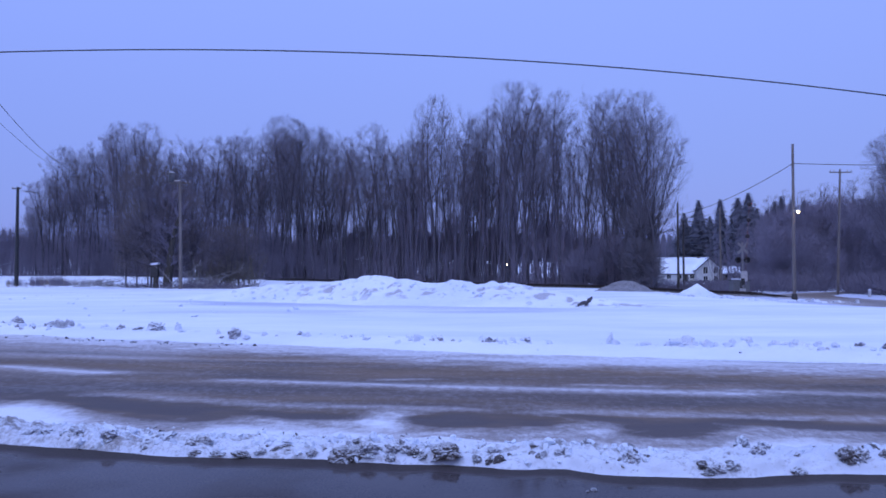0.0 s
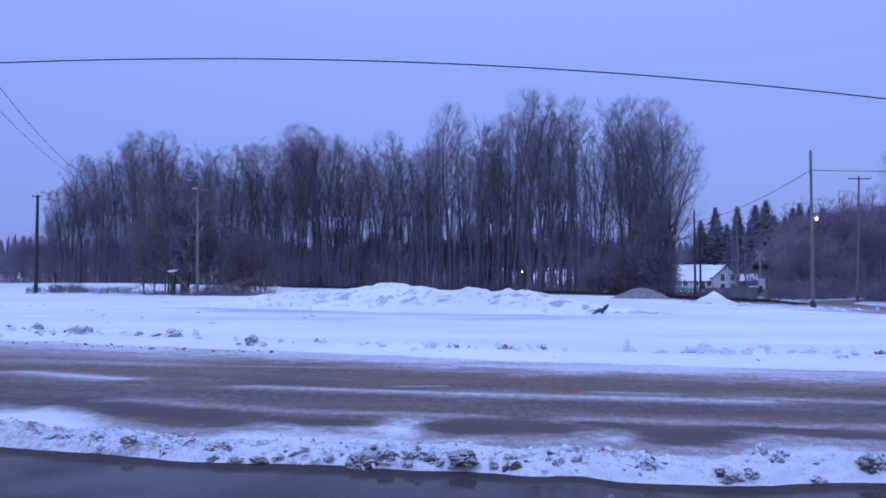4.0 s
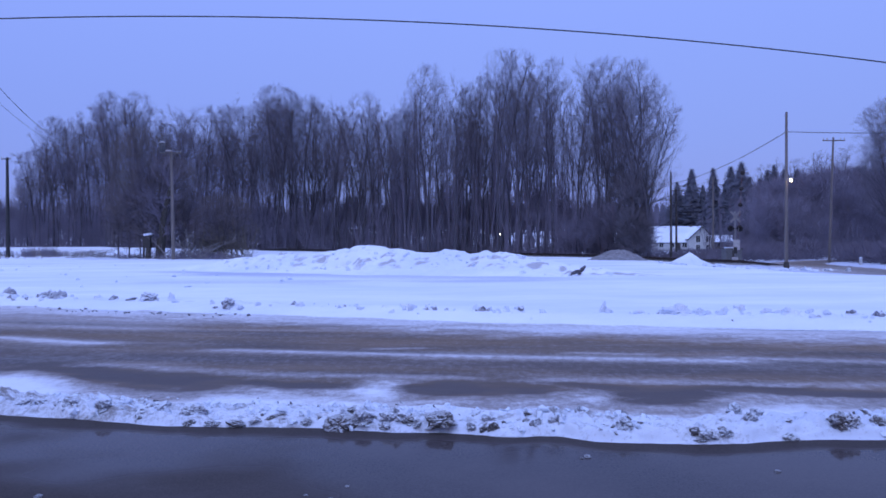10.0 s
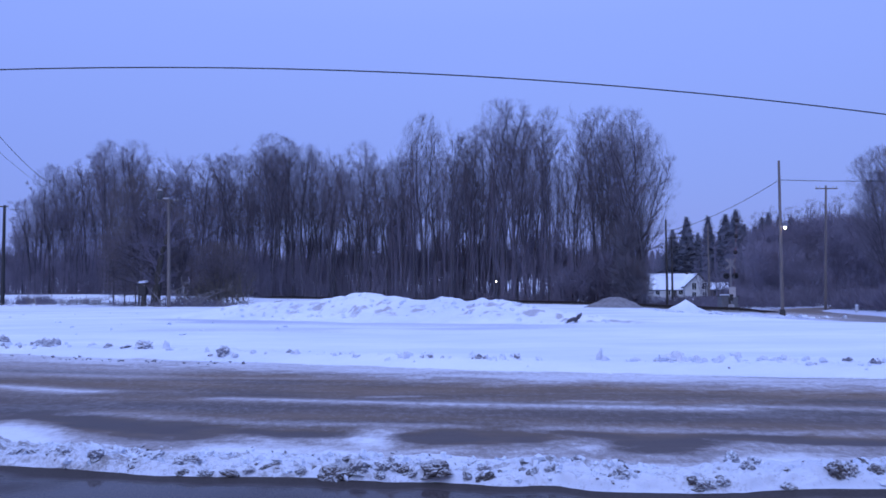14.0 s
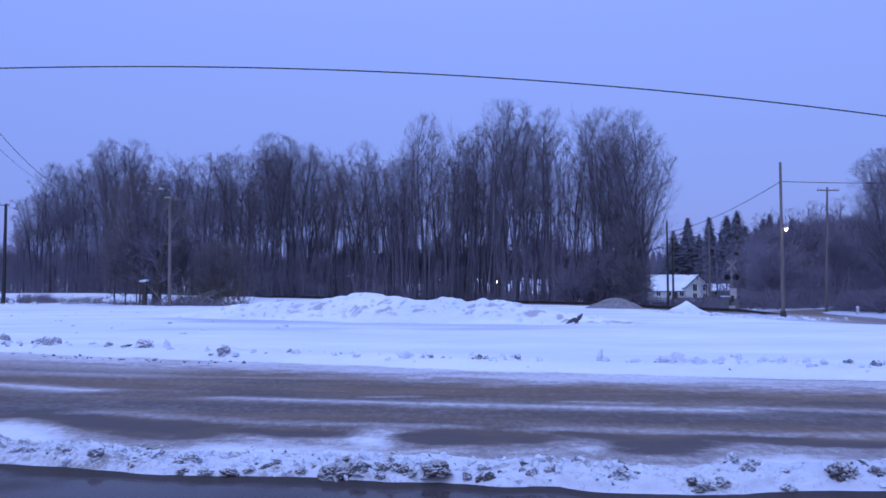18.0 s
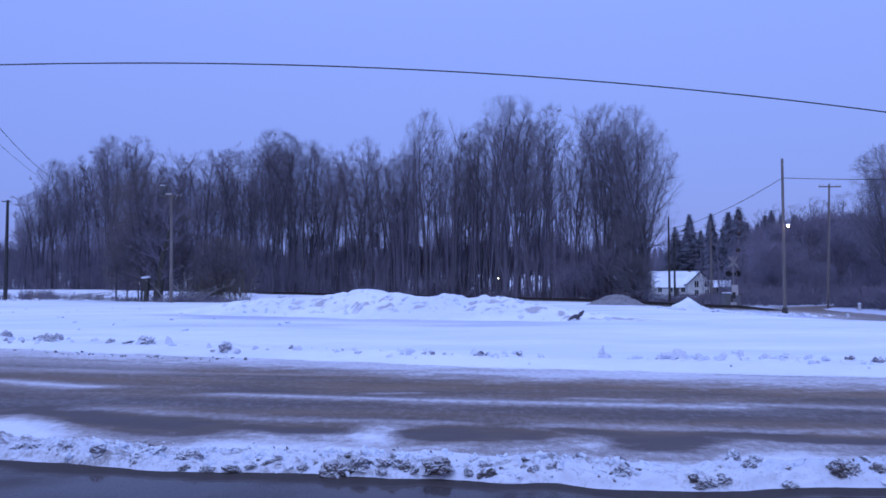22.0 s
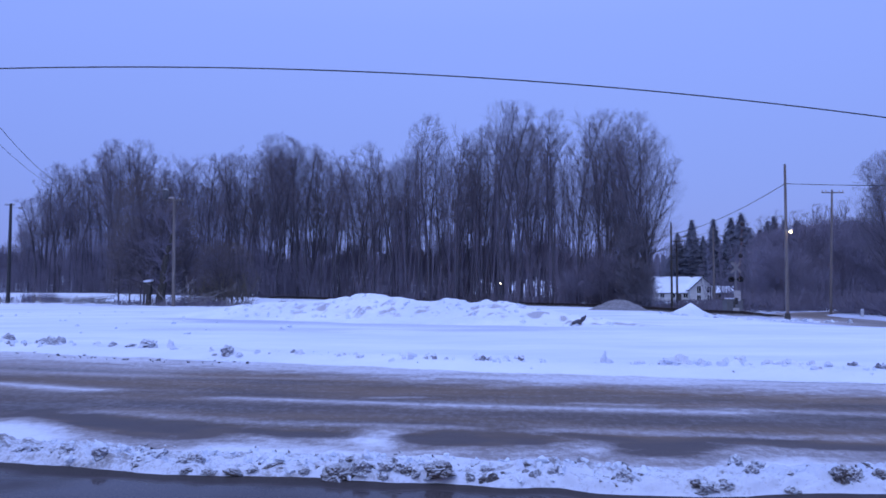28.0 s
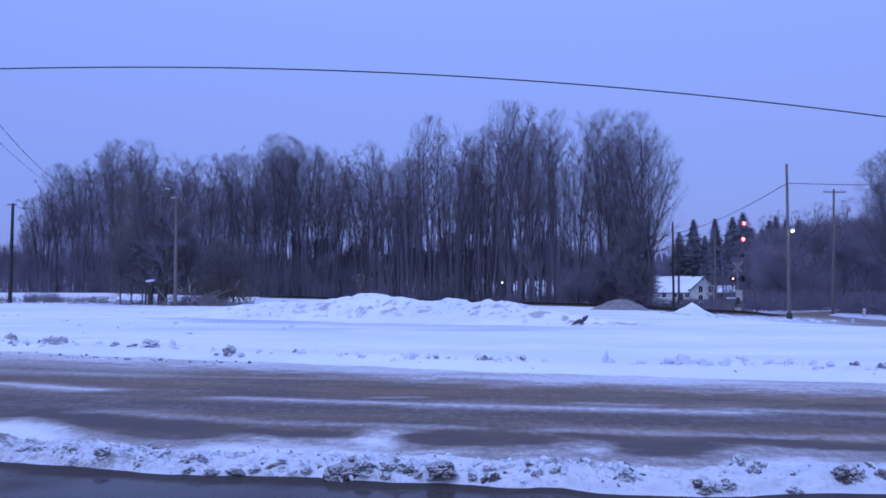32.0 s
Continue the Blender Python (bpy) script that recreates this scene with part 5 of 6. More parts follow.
def grown_tree(seed, h=24.0, reach=2.8, low=0.40, mid=0.68, leaders=2, fork=0.25, splay=0.10, limbs=15, fine=5, girth=1.0, angle=(0.60, 1.10), lift=0.044):
    """A bare tree whose forking, rising limbs fill a rounded crown. Gives its trunk and crown meshes."""
    rg = random.Random(seed)
    wood, twigs = [], []

    def room(p):
        z = p.z / h
        q = (z - mid) / ((1.0 - mid) if z > mid else (mid - low + 0.16))
        return reach * max(0.0, 1 - abs(q) ** 2.3) ** 0.5

    def branch(p, d, length, r, gen):
        n = max(2, min(12, round(length / (0.9, 0.7, 0.5, 0.45)[gen])))
        pts, dirs, stop = [p.copy()], [d.copy()], rg.uniform(0.92, 1.12)
        for k in range(n):
            w = (0.045, 0.07, 0.10, 0.10)[gen]
            d = (d + Vector((rg.gauss(0, w), rg.gauss(0, w), rg.gauss(0, w) + (0.02 if gen == 0 else lift)))).normalized()
            p = p + d * (length / n)
            if (gen or leaders > 4) and k and math.hypot(p.x, p.y) > room(p) * stop + 0.25:
                break
            pts.append(p.copy())
            dirs.append(d.copy())
        n = len(pts) - 1
        tip = max(0.004, r * 0.25)
        (wood if r > 0.024 else twigs).append((pts, [r + (tip - r) * k / n for k in range(n + 1)]))
        if gen == 3:
            return
        count = (limbs, 8, round(fine * 1.35))[gen]
        start = max(0.02, (low * h - pts[0].z) / max(0.1, pts[-1].z - pts[0].z)) if gen == 0 else 0.16
        turn = rg.uniform(0, 6.28)
        for k in range(count):
            t = start + (0.995 - start) * (k + rg.uniform(0.1, 0.9)) / count
            i = min(int(t * n), n - 1)
            o = pts[i].lerp(pts[i + 1], t * n - i)
            turn += 2.4 + rg.gauss(0, 0.5)
            a = rg.uniform(*angle) * (1 - 0.35 * t)
            u = dirs[i].orthogonal().normalized()
            u.rotate(Matrix.Rotation(turn, 3, dirs[i]))
            if gen == 2:
                a *= 1.25
            way = (dirs[i] * math.cos(a) + u * math.sin(a)).normalized()
            if gen == 0:
                ln = (1.7 + room(o) * 1.25) * rg.uniform(0.75, 1.15)
                rr = min(0.60 * (r + (tip - r) * t), 0.026 + 0.015 * ln)
            else:
                ln = length * (0.62 - 0.25 * t) * rg.uniform(0.7, 1.2) if gen == 1 else rg.uniform(0.5, 1.25)
                rr = 0.016 if gen == 1 else 0.0052
            branch(o, way, ln, rr, gen + 1)

    r0 = 0.0074 * h * girth
    foot, fd = bend(rg, Vector((0, 0, -0.3)), Vector((rg.gauss(0, 0.03), rg.gauss(0, 0.03), 1)).normalized(), h * fork, 5, 0.03, 0.02)
    wood.append((foot + [foot[-1] + fd[-1] * 0.3], [r0 * (1.12 - 0.3 * k / 5) for k in range(6)] + [r0 * 0.4]))
    turn = rg.uniform(0, 6.28)
    for k in range(leaders):
        a = turn + 2 * math.pi * k / leaders + rg.gauss(0, 0.3)
        out = 0.0 if leaders == 1 else splay * rg.uniform(0.6, 1.3)
        o = foot[-1 - (k > 1)]
        way = (fd[-1] + Vector((math.cos(a) * out, math.sin(a) * out, 0))).normalized()
        branch(o, way, (h * 0.945 - o.z) * (1.0 if k == 0 else rg.uniform(0.84, 0.98)), r0 * (0.80 if leaders == 1 else 0.66 if k == 0 else 0.55), 0)
    v, f = tubes(wood, 5)
    trunk = mesh_of("trunk", v, f, BARK, True)
    v, f = tubes(twigs, 3)
    return trunk, mesh_of("crown", v, f, TWIG)


KINDS = [grown_tree(11, 24.0, 2.9, 0.42, 0.76, 2, 0.25, 0.10, 16, 12),
         grown_tree(12, 24.0, 2.1, 0.46, 0.78, 1, 0.30, 0.0, 18, 12),
         grown_tree(13, 24.0, 3.1, 0.36, 0.76, 3, 0.14, 0.11, 13, 11),
         grown_tree(14, 24.0, 2.5, 0.40, 0.76, 2, 0.30, 0.09, 14, 11),
         grown_tree(15, 24.0, 3.2, 0.46, 0.78, 4, 0.36, 0.13, 17, 13),
         grown_tree(16, 24.0, 2.6, 0.58, 0.80, 2, 0.50, 0.17, 10, 9),
         grown_tree(17, 24.0, 3.4, 0.34, 0.74, 3, 0.12, 0.12, 15, 11)]
INNER = [grown_tree(s, 24.0, r, lo, 0.66, n, 0.12, 0.08, 13, 8) for s, r, lo, n in ((21, 2.2, 0.22, 1), (22, 2.5, 0.20, 2), (23, 2.3, 0.30, 1), (24, 2.7, 0.24, 2))]
EDGE_KIND = grown_tree(33, 22.0, 6.0, 0.12, 0.60, 8, 0.04, 0.38, 17, 8, 1.3, (0.6, 1.1), 0.01)
OPEN_KIND = grown_tree(37, 20.0, 6.2, 0.20, 0.62, 5, 0.14, 0.36, 20, 13, 1.3, (0.6, 1.05), 0.015)
DENSE_KIND = bare_tree_meshes(41, 12.0, 4, 0.06, 1.35, 1.1, 0.0, True, (0.6, 1.5))
DENSE_KIND[1].materials[0] = BRUSH
RAGGED_KIND = grown_tree(43, 16.0, 4.6, 0.04, 0.42, 3, 0.10, 0.16, 26, 10, 1.3, (0.95, 1.5), -0.012)
RAGGED_KIND[1].materials[0] = TANGLE


def bare_tree(kind, x, y, h, base_h, turn, label, group, wide=1.0):
    t = empty("bare_tree", Matrix.Identity(4), label, "tree", group)
    mesh_part("trunk", kind[0], t)
    mesh_part("crown", kind[1], t)
    s = h / base_h
    z = float(ground_z(np.array(x), np.array(y)))
    t.matrix_world = pose(x, y, z, 0, 0, turn) @ Matrix.Diagonal((s * wide, s * wide, s, 1))
    return t


# skyline of the wood: bearing (across / away) and slope of the tops above eye height
SKYLINE = ((-0.552, 0.064), (-0.535, 0.079), (-0.502, 0.157), (-0.48, 0.164), (-0.464, 0.166), (-0.429, 0.19), (-0.409, 0.192), (-0.383, 0.194), (-0.366, 0.184),
           (-0.343, 0.176), (-0.33, 0.167), (-0.313, 0.171), (-0.294, 0.178), (-0.259, 0.183), (-0.23, 0.196), (-0.212, 0.202), (-0.197, 0.195), (-0.173, 0.199),
           (-0.16, 0.193), (-0.141, 0.183), (-0.117, 0.192), (-0.08, 0.192), (-0.063, 0.184), (-0.053, 0.199), (-0.025, 0.225), (-0.004, 0.224), (0.024, 0.206),
           (0.034, 0.211), (0.049, 0.238), (0.069, 0.248), (0.098, 0.243), (0.113, 0.225), (0.135, 0.234), (0.174, 0.228), (0.181, 0.218), (0.199, 0.234),
           (0.219, 0.239), (0.243, 0.235), (0.258, 0.225), (0.267, 0.208), (0.289, 0.177), (0.302, 0.143), (0.313, 0.086))


def top_slope(b):
    return float(np.interp(b, [s[0] for s in SKYLINE], [s[1] for s in SKYLINE]))


rw = random.Random(5)


def wood_front(b):
    """Distance of the wood's edge on a bearing."""
    return 103.5 / (1 + 0.75 * b)


# crowns that stand out of the skyline: bearing, slope of the top, half width as a slope, kind
CROWNS = ((-0.514, 0.118, 0.017, 3), (-0.49, 0.162, 0.018, 0), (-0.462, 0.166, 0.010, 1), (-0.42, 0.193, 0.021, 0), (-0.383, 0.195, 0.020, 2), (-0.345, 0.176, 0.016, 3),
          (-0.302, 0.177, 0.020, 2), (-0.259, 0.184, 0.020, 3), (-0.212, 0.203, 0.025, 4), (-0.173, 0.2, 0.016, 1), (-0.141, 0.183, 0.016, 3), (-0.103, 0.195, 0.024, 2),
          (-0.067, 0.186, 0.014, 1), (-0.021, 0.226, 0.024, 0), (0.012, 0.212, 0.016, 3), (0.039, 0.215, 0.011, 1), (0.067, 0.249, 0.018, 5), (0.094, 0.248, 0.021, 2),
          (0.135, 0.235, 0.021, 0), (0.165, 0.231, 0.018, 3), (0.208, 0.24, 0.027, 6), (0.240, 0.237, 0.025, 0), (0.254, 0.220, 0.024, 1))
REACH = (2.9, 2.1, 3.1, 2.5, 3.2, 2.6, 3.4)
for bb, sl, hw, k in CROWNS:
    y = wood_front(bb) + rw.uniform(-3, 1)
    h = (sl * y + 1.6) * (0.962 if bb < -0.05 else 0.985)
    bare_tree(KINDS[k], bb * y, y, h, 24.0, rw.uniform(0, 360), "tall bare hardwood tree rising above its neighbours", "trees of the wood", hw * y / REACH[k] / (h / 24.0) * 1.28)
# rows behind them, a little lower
n_fill = 58
for k in range(n_fill):
    for row in range(2):
        bb = -0.552 + 0.815 * (k + 0.5 * row + rw.uniform(-0.3, 0.3)) / n_fill
        if bb > -0.08 and rw.random() < (0.60 if row else 0.18) * (1.25 if bb > 0.15 else 1.0):
            continue
        y = wood_front(bb) + 1.0 + row * 5.0 + rw.uniform(-2, 3)
        h = (top_slope(bb) * y + 1.6) * (rw.uniform(0.84, 0.97) if row == 0 else rw.uniform(0.76, 0.94))
        bare_tree(KINDS[(0, 1, 3, 2, 3, 1)[rw.randrange(6)]], bb * y, y, h, 24.0, rw.uniform(0, 360), "tall bare hardwood tree in the winter wood", "trees of the wood", rw.uniform(0.85, 1.15))
n_inner = 46
for k in range(n_inner):
    for row in range(2):
        bb = -0.55 + 0.805 * (k + row / 2 + rw.uniform(-0.2, 0.2)) / n_inner
        y = wood_front(bb) + 13.0 + row * 11.0 + rw.uniform(-4, 4)
        h = (top_slope(bb) * y + 1.4) * rw.uniform(0.66, 0.90)
        if rw.random() < (0.70 if -0.02 < bb < 0.25 else 0.15 if bb > -0.25 else 0.0):
            continue
        bare_tree(INNER[rw.randrange(len(INNER))], bb * y, y, h, 24.0, rw.uniform(0, 360), "slender bare tree deep in the winter wood", "trees of the wood", rw.uniform(0.8, 1.05))
# thin young stems between them, in one mesh
rg = random.Random(61)
young = []
for k in range(580):
    right = k >= 490
    bb = rg.uniform(0.40, 0.60) if right else rg.uniform(-0.07, 0.15) if k % 3 == 0 or k >= 420 else rg.uniform(-0.55, 0.255)
    y = rg.uniform(124, 165) if right else wood_front(bb) + rg.uniform(0, 34)
    x = bb * y
    hh = (0.10 * y if right else top_slope(bb) * y + 1.4) * rg.uniform(0.5, 0.85 + 0.15 * right)
    p, d = bend(rg, Vector((x, y, float(ground_z(np.array(x), np.array(y))) - 0.2)), Vector((rg.gauss(0, 0.06), rg.gauss(0, 0.06), 1)).normalized(), hh, 6, 0.03, 0.03)
    r = rg.uniform(0.05, 0.13)
    young.append((p, [r * (1 - 0.8 * j / 6) for j in range(7)]))
    for q in range(16):
        i = rg.randrange(2, 6)
        o = p[i].lerp(p[i + 1], rg.random())
        tp, td = bend(rg, o, side_way(rg, d[i], rg.uniform(0.3, 0.8)), hh * rg.uniform(0.06, 0.16), 2, 0.08, 0.05)
        young.append((tp, [0.028, 0.018, 0.006]))
        for z in range(2):
            up, _ = bend(rg, tp[1], side_way(rg, td[1], rg.uniform(0.3, 0.8)), hh * rg.uniform(0.03, 0.07), 1, 0.1, 0.04)
            young.append((up, [0.016, 0.006]))
v, f = tubes(young, 3)
tagged(new("young_stems", mesh_of("young_stems", v, f, BRUSH)), "thin bare young stems filling the winter wood", "saplings", kind="stuff")
bare_tree(EDGE_KIND, 21.6, 90.5, 21.3, 22.0, 200, "broad bare hardwood tree at the edge of the wood", "trees of the wood", 0.88)
bare_tree(OPEN_KIND, 54.6, 98.0, 19.8, 20.0, 75, "broad bare tree standing beside the side road", "roadside trees", 0.8)
bare_tree(OPEN_KIND, 56.8, 100.5, 17.5, 20.0, 320, "broad bare tree standing beside the side road", "roadside trees", 0.8)
bare_tree(OPEN_KIND, 61.5, 104.0, 19.0, 20.0, 200, "broad bare tree standing beside the side road", "roadside trees", 0.9)
for x, y, h, wide, a in ((-34.2, 92.0, 12.8, 1.0, 0), (-37.0, 97.0, 11.5, 1.1, 80), (-31.0, 95.0, 10.0, 1.0, 160), (-40.5, 99.0, 9.5, 1.1, 220), (-27.0, 95.0, 7.0, 1.2, 300), (-24.5, 94.0, 6.2, 1.3, 30), (-32.3, 90.0, 12.0, 1.0, 40), (-38.5, 94.0, 9.0, 1.1, 200)):
    bare_tree(DENSE_KIND, x, y, h, 12.0, a, "dense dark twiggy tree at the field edge", "trees at the field edge", wide)
for x, y, h, wide, a in ((-34.6, 91.5, 15.6, 0.95, 0), (-31.8, 93.0, 12.5, 0.9, 110), (-25.6, 92.0, 7.6, 1.7, 200), (-38.0, 96.0, 11.0, 1.0, 300)):
    bare_tree(RAGGED_KIND, x, y, h, 16.0, a, "ragged brown tree with drooping tangled boughs", "trees at the field edge", wide)
EVERGREEN_KIND = (RAGGED_KIND[0], RAGGED_KIND[1].copy())
EVERGREEN_KIND[1].materials[0] = DARK_NEEDLE
for x, y, h, wide, a in ((20.9, 87.0, 11.6, 0.56, 70), (22.1, 88.5, 8.0, 0.36, 220), (19.3, 88.0, 10.0, 0.62, 140), (21.4, 87.5, 6.0, 0.7, 20)):
    bare_tree(EVERGREEN_KIND, x, y, h, 16.0, a, "dark ragged evergreen at the corner of the wood", "trees at the field edge", wide)
# wood behind the side road
for k in range(50):
    bb = 0.375 + 0.235 * k / 49 + rw.uniform(-0.006, 0.006)
    y = 138 + rw.uniform(0, 26)
    h = (0.088 + 0.022 * smooth(0.38, 0.45, bb) - 0.006 * math.sin(bb * 60)) * y + 1.6
    bare_tree(INNER[rw.randrange(4)], bb * y, y, h * rw.uniform(0.9, 1.12), 24.0, rw.uniform(0, 360), "bare tree in the dark wood behind the road", "trees behind the road", 1.15)


# ---- masses of fine twigs ----
def twig_mass(name, seed, crowns, label, mat=BRUSH, thick=1.0):
    """Crowns too dense to tell apart: rows of x, y, height of the middle, half height, half width, twigs."""
    rg = random.Random(seed)
    out = []
    for x, y, zm, hz, hw, n in crowns:
        z0 = float(ground_z(np.array(x), np.array(y)))
        for k in range(n):
            while True:
                u = Vector((rg.uniform(-1, 1), rg.uniform(-1, 1), rg.uniform(-1, 1)))
                if u.length < rg.uniform(0.8, 1.05):
                    break
            p = Vector((x + u.x * hw, y + u.y * hw, max(z0 - 0.1, z0 + zm + u.z * hz)))
            d = Vector((u.x * 0.7 + rg.gauss(0, 0.3), u.y * 0.7 + rg.gauss(0, 0.3), 0.55 + 0.4 * u.z + rg.gauss(0, 0.25))).normalized()
            ln = rg.uniform(0.5, 1.5)
            tip = p + d * ln
            out.append(([p, tip], [rg.uniform(0.020, 0.042) * thick, 0.003]))
    v, f = tubes(out, 3)
    return tagged(new(name, mesh_of(name, v, f, mat)), label, "bushes", kind="stuff")


rg = random.Random(404)
mass = []
for k in range(120):
    bb = rg.uniform(0.395, 0.60)
    y = rg.uniform(126, 150)
    top = (0.080 + 0.016 * float(smooth(0.40, 0.46, bb)) - 0.012 * float(smooth(0.52, 0.56, bb)) + rg.gauss(0, 0.004)) * y + 1.5
    hz = rg.uniform(2.0, 4.2)
    mass.append((bb * y, y, rg.uniform(hz * 0.7, max(hz, top - hz)) if k % 3 else top - hz, hz, rg.uniform(1.8, 3.2), 620))
for k in range(64):
    bb = rg.uniform(0.385, 0.60)
    y = rg.uniform(116, 127)
    hz = rg.uniform(1.6, 3.2)
    top = (0.062 + 0.012 * float(smooth(0.40, 0.46, bb)) + rg.gauss(0, 0.006)) * y + 1.5
    mass.append((bb * y, y, rg.uniform(hz * 0.6, max(hz, top - hz)), hz, rg.uniform(1.6, 2.8), 520))
twig_mass("brush_mass", 405, mass[::2], "dense dark mass of bare branches behind the side road", HAZED_BRUSH, 0.8)
twig_mass("brush_mass", 415, mass[1::2], "dense haze-grey bushes behind the side road", HAZED_BRUSH, 0.9)
mass = []
for k in range(60):
    bb = rg.uniform(0.275, 0.42)
    y = rg.uniform(236, 262)
    hz = rg.uniform(3.0, 5.5)
    top = (0.061 + rg.gauss(0, 0.004) + 0.012 * float(smooth(0.34, 0.40, bb))) * y + 1.5
    mass.append((bb * y, y, rg.uniform(hz, max(hz, top - hz)), hz, rg.uniform(2.6, 4.0), 330))
twig_mass("evergreen_mass", 416, mass, "dark evergreen woods beyond the white house", NEEDLE, 2.2)
mass = []
for k in range(130):
    bb = -0.60 + 0.43 * rg.random()
    y = wood_front(bb) + rg.uniform(-3, 10)
    hz = rg.uniform(1.5, 3.5)
    top = min(top_slope(bb) - 0.012, 0.094 - 0.035 * float(smooth(-0.32, -0.20, bb)) + rg.gauss(0, 0.020)) * y + 1.5
    hz = min(hz, 0.5 * top)
    mass.append((bb * y, y, rg.uniform(hz * 0.5, max(hz, top - hz)), hz, rg.uniform(1.6, 3.0), 260))
twig_mass("brush_mass", 406, mass, "dense dark tangle of bare branches at the wood's edge")
mass = []
for k in range(34):
    bb = rg.uniform(0.15, 0.238) if k < 12 else rg.uniform(0.224, 0.251)
    y = rg.uniform(84, 92) if k < 12 else rg.uniform(82, 87)
    hz = rg.uniform(1.2, 2.6)
    top = (0.055 if k < 12 else 0.105 - 1.2 * max(0.0, bb - 0.235)) * y + 1.5
    mass.append((bb * y, y, rg.uniform(hz * 0.5, max(hz, top - hz)), hz, rg.uniform(0.7, 1.4), 240))
twig_mass("evergreen_mass", 417, mass[13::2], "dark evergreen bushes at the corner of the wood", DARK_NEEDLE, 1.3)
twig_mass("brush_mass", 407, mass[:12], "dense dark bushes under the edge of the wood")
twig_mass("evergreen_mass", 418, mass[12::2], "dark evergreen bushes at the corner of the wood", DARK_NEEDLE, 1.2)


def open_below(bb):
    """Bearings at which the wood is clear of brush near the ground."""
    return -0.065 < bb < -0.020 or 0.028 < bb < 0.150


mass = []
for k in range(125):
    bb = -0.30 + 0.51 * (k + rg.random()) / 125
    y = wood_front(bb) + rg.uniform(16, 24)
    hz = rg.uniform(1.4, 3.0)
    top = max(hz, rg.uniform(5.0, 13.0) - hz)
    mass.append((bb * y, y, hz + rg.uniform(1.6, 5.0) if open_below(bb) else rg.uniform(0.5 * hz, top), hz, rg.uniform(1.6, 2.6), 300))
for k in range(46):
    bb = -0.24 + 0.45 * (k + rg.random()) / 46
    y = wood_front(bb) + rg.uniform(-1, 5)
    hz = rg.uniform(0.2, 0.6) if open_below(bb) else rg.uniform(0.6, 1.3)
    mass.append((bb * y, y, hz * 0.6, hz, rg.uniform(1.0, 1.7), 120))
twig_mass("brush_mass", 408, mass, "low dense brush deep in the winter wood", BRUSH, 1.5)
mass = []
for k in range(115):
    bb = rg.uniform(-0.53, 0.0)
    y = wood_front(bb) + rg.uniform(4, 26)
    hz = rg.uniform(2.0, 4.0)
    mass.append((bb * y, y, rg.uniform(6.0, 0.62 * top_slope(bb) * y), hz, rg.uniform(1.4, 2.4), 150))
twig_mass("twig_mass", 409, mass, "fine bare twigs filling the winter wood", TWIG, 0.62)


# ---- undergrowth ----
def thicket_mesh(seed, w=7.0, d=4.0, h=6.0, stems=46, mat=BRUSH, low=False):
    rg = random.Random(seed)
    out = []
    for k in range(stems):
        hh = h * rg.uniform(0.25, 1.0) ** 0.8
        o = Vector((rg.uniform(-w / 2, w / 2), rg.uniform(-d / 2, d / 2), -0.15))
        lean = 0.55 if low else 0.16
        p, dd = bend(rg, o, Vector((rg.gauss(0, lean), rg.gauss(0, lean), 1)).normalized(), hh, 4, 0.10, 0.05)
        r = 0.012 + 0.006 * hh
        out.append((p, [r, r * 0.85, r * 0.65, r * 0.45, 0.008]))
        for q in range(7):
            i = rg.randrange(1, 4)
            tp, td = bend(rg, p[i], side_way(rg, dd[i], rg.uniform(0.3, 0.9)), hh * rg.uniform(0.15, 0.4), 1, 0.14, 0.07)
            out.append((tp, [0.022, 0.010]))
            up, _ = bend(rg, p[i].lerp(tp[1], 0.5), side_way(rg, td[1], rg.uniform(0.4, 1.0)), hh * rg.uniform(0.08, 0.2), 1, 0.2, 0.03)
            out.append((up, [0.015, 0.008]))
    v, f = tubes(out, 3)
    return mesh_of("thicket", v, f, mat)


THICKETS = [thicket_mesh(s) for s in (71, 72, 73, 74)]
SAPLINGS = [thicket_mesh(s, 6.0, 5.0, 12.0, 34) for s in (76, 77)]
LOW_BRUSH = [thicket_mesh(s, 5.0, 2.4, 2.0, 70, BRUSH, True) for s in (81, 82)]
PALE_BRUSH = [thicket_mesh(s, 4.0, 2.4, 3.0, 60, PALE, True) for s in (84, 85)]


def brush(me, x, y, sx, sz, label, name="thicket"):
    ob = new(name, me)
    ob.matrix_world = pose(x, y, float(ground_z(np.array(x), np.array(y))), 0, 0, rw.choice((0, 180)) + rw.uniform(-20, 20)) @ Matrix.Diagonal((sx, sx, sz, 1))
    return tagged(ob, label, "bushes", kind="stuff")


for row in range(2):
    b = -0.60
    while b < 0.232:
        y = wood_front(b) + (-2.0, 5.0, 15.0)[row] + rw.uniform(-1.5, 1.5)
        lit = open_below(b)
        if rw.random() < ((0.25, 0.25)[row] if lit else (0.8, 1)[row]):
            brush(THICKETS[rw.randrange(4)], b * y, y, rw.uniform(0.9, 1.2), rw.uniform(0.7, 1.5), "dense bare undergrowth in the wood")
        b += 6.5 / y * rw.uniform(0.8, 1.15)
b = -0.22
while b < 0.13:
    y = wood_front(b) + rw.uniform(14, 20)
    if not open_below(b):
        brush(THICKETS[rw.randrange(4)], b * y, y, 1.0, rw.uniform(0.5, 0.9), "dense bare undergrowth in the wood")
    b += 5.0 / y
b = -0.58
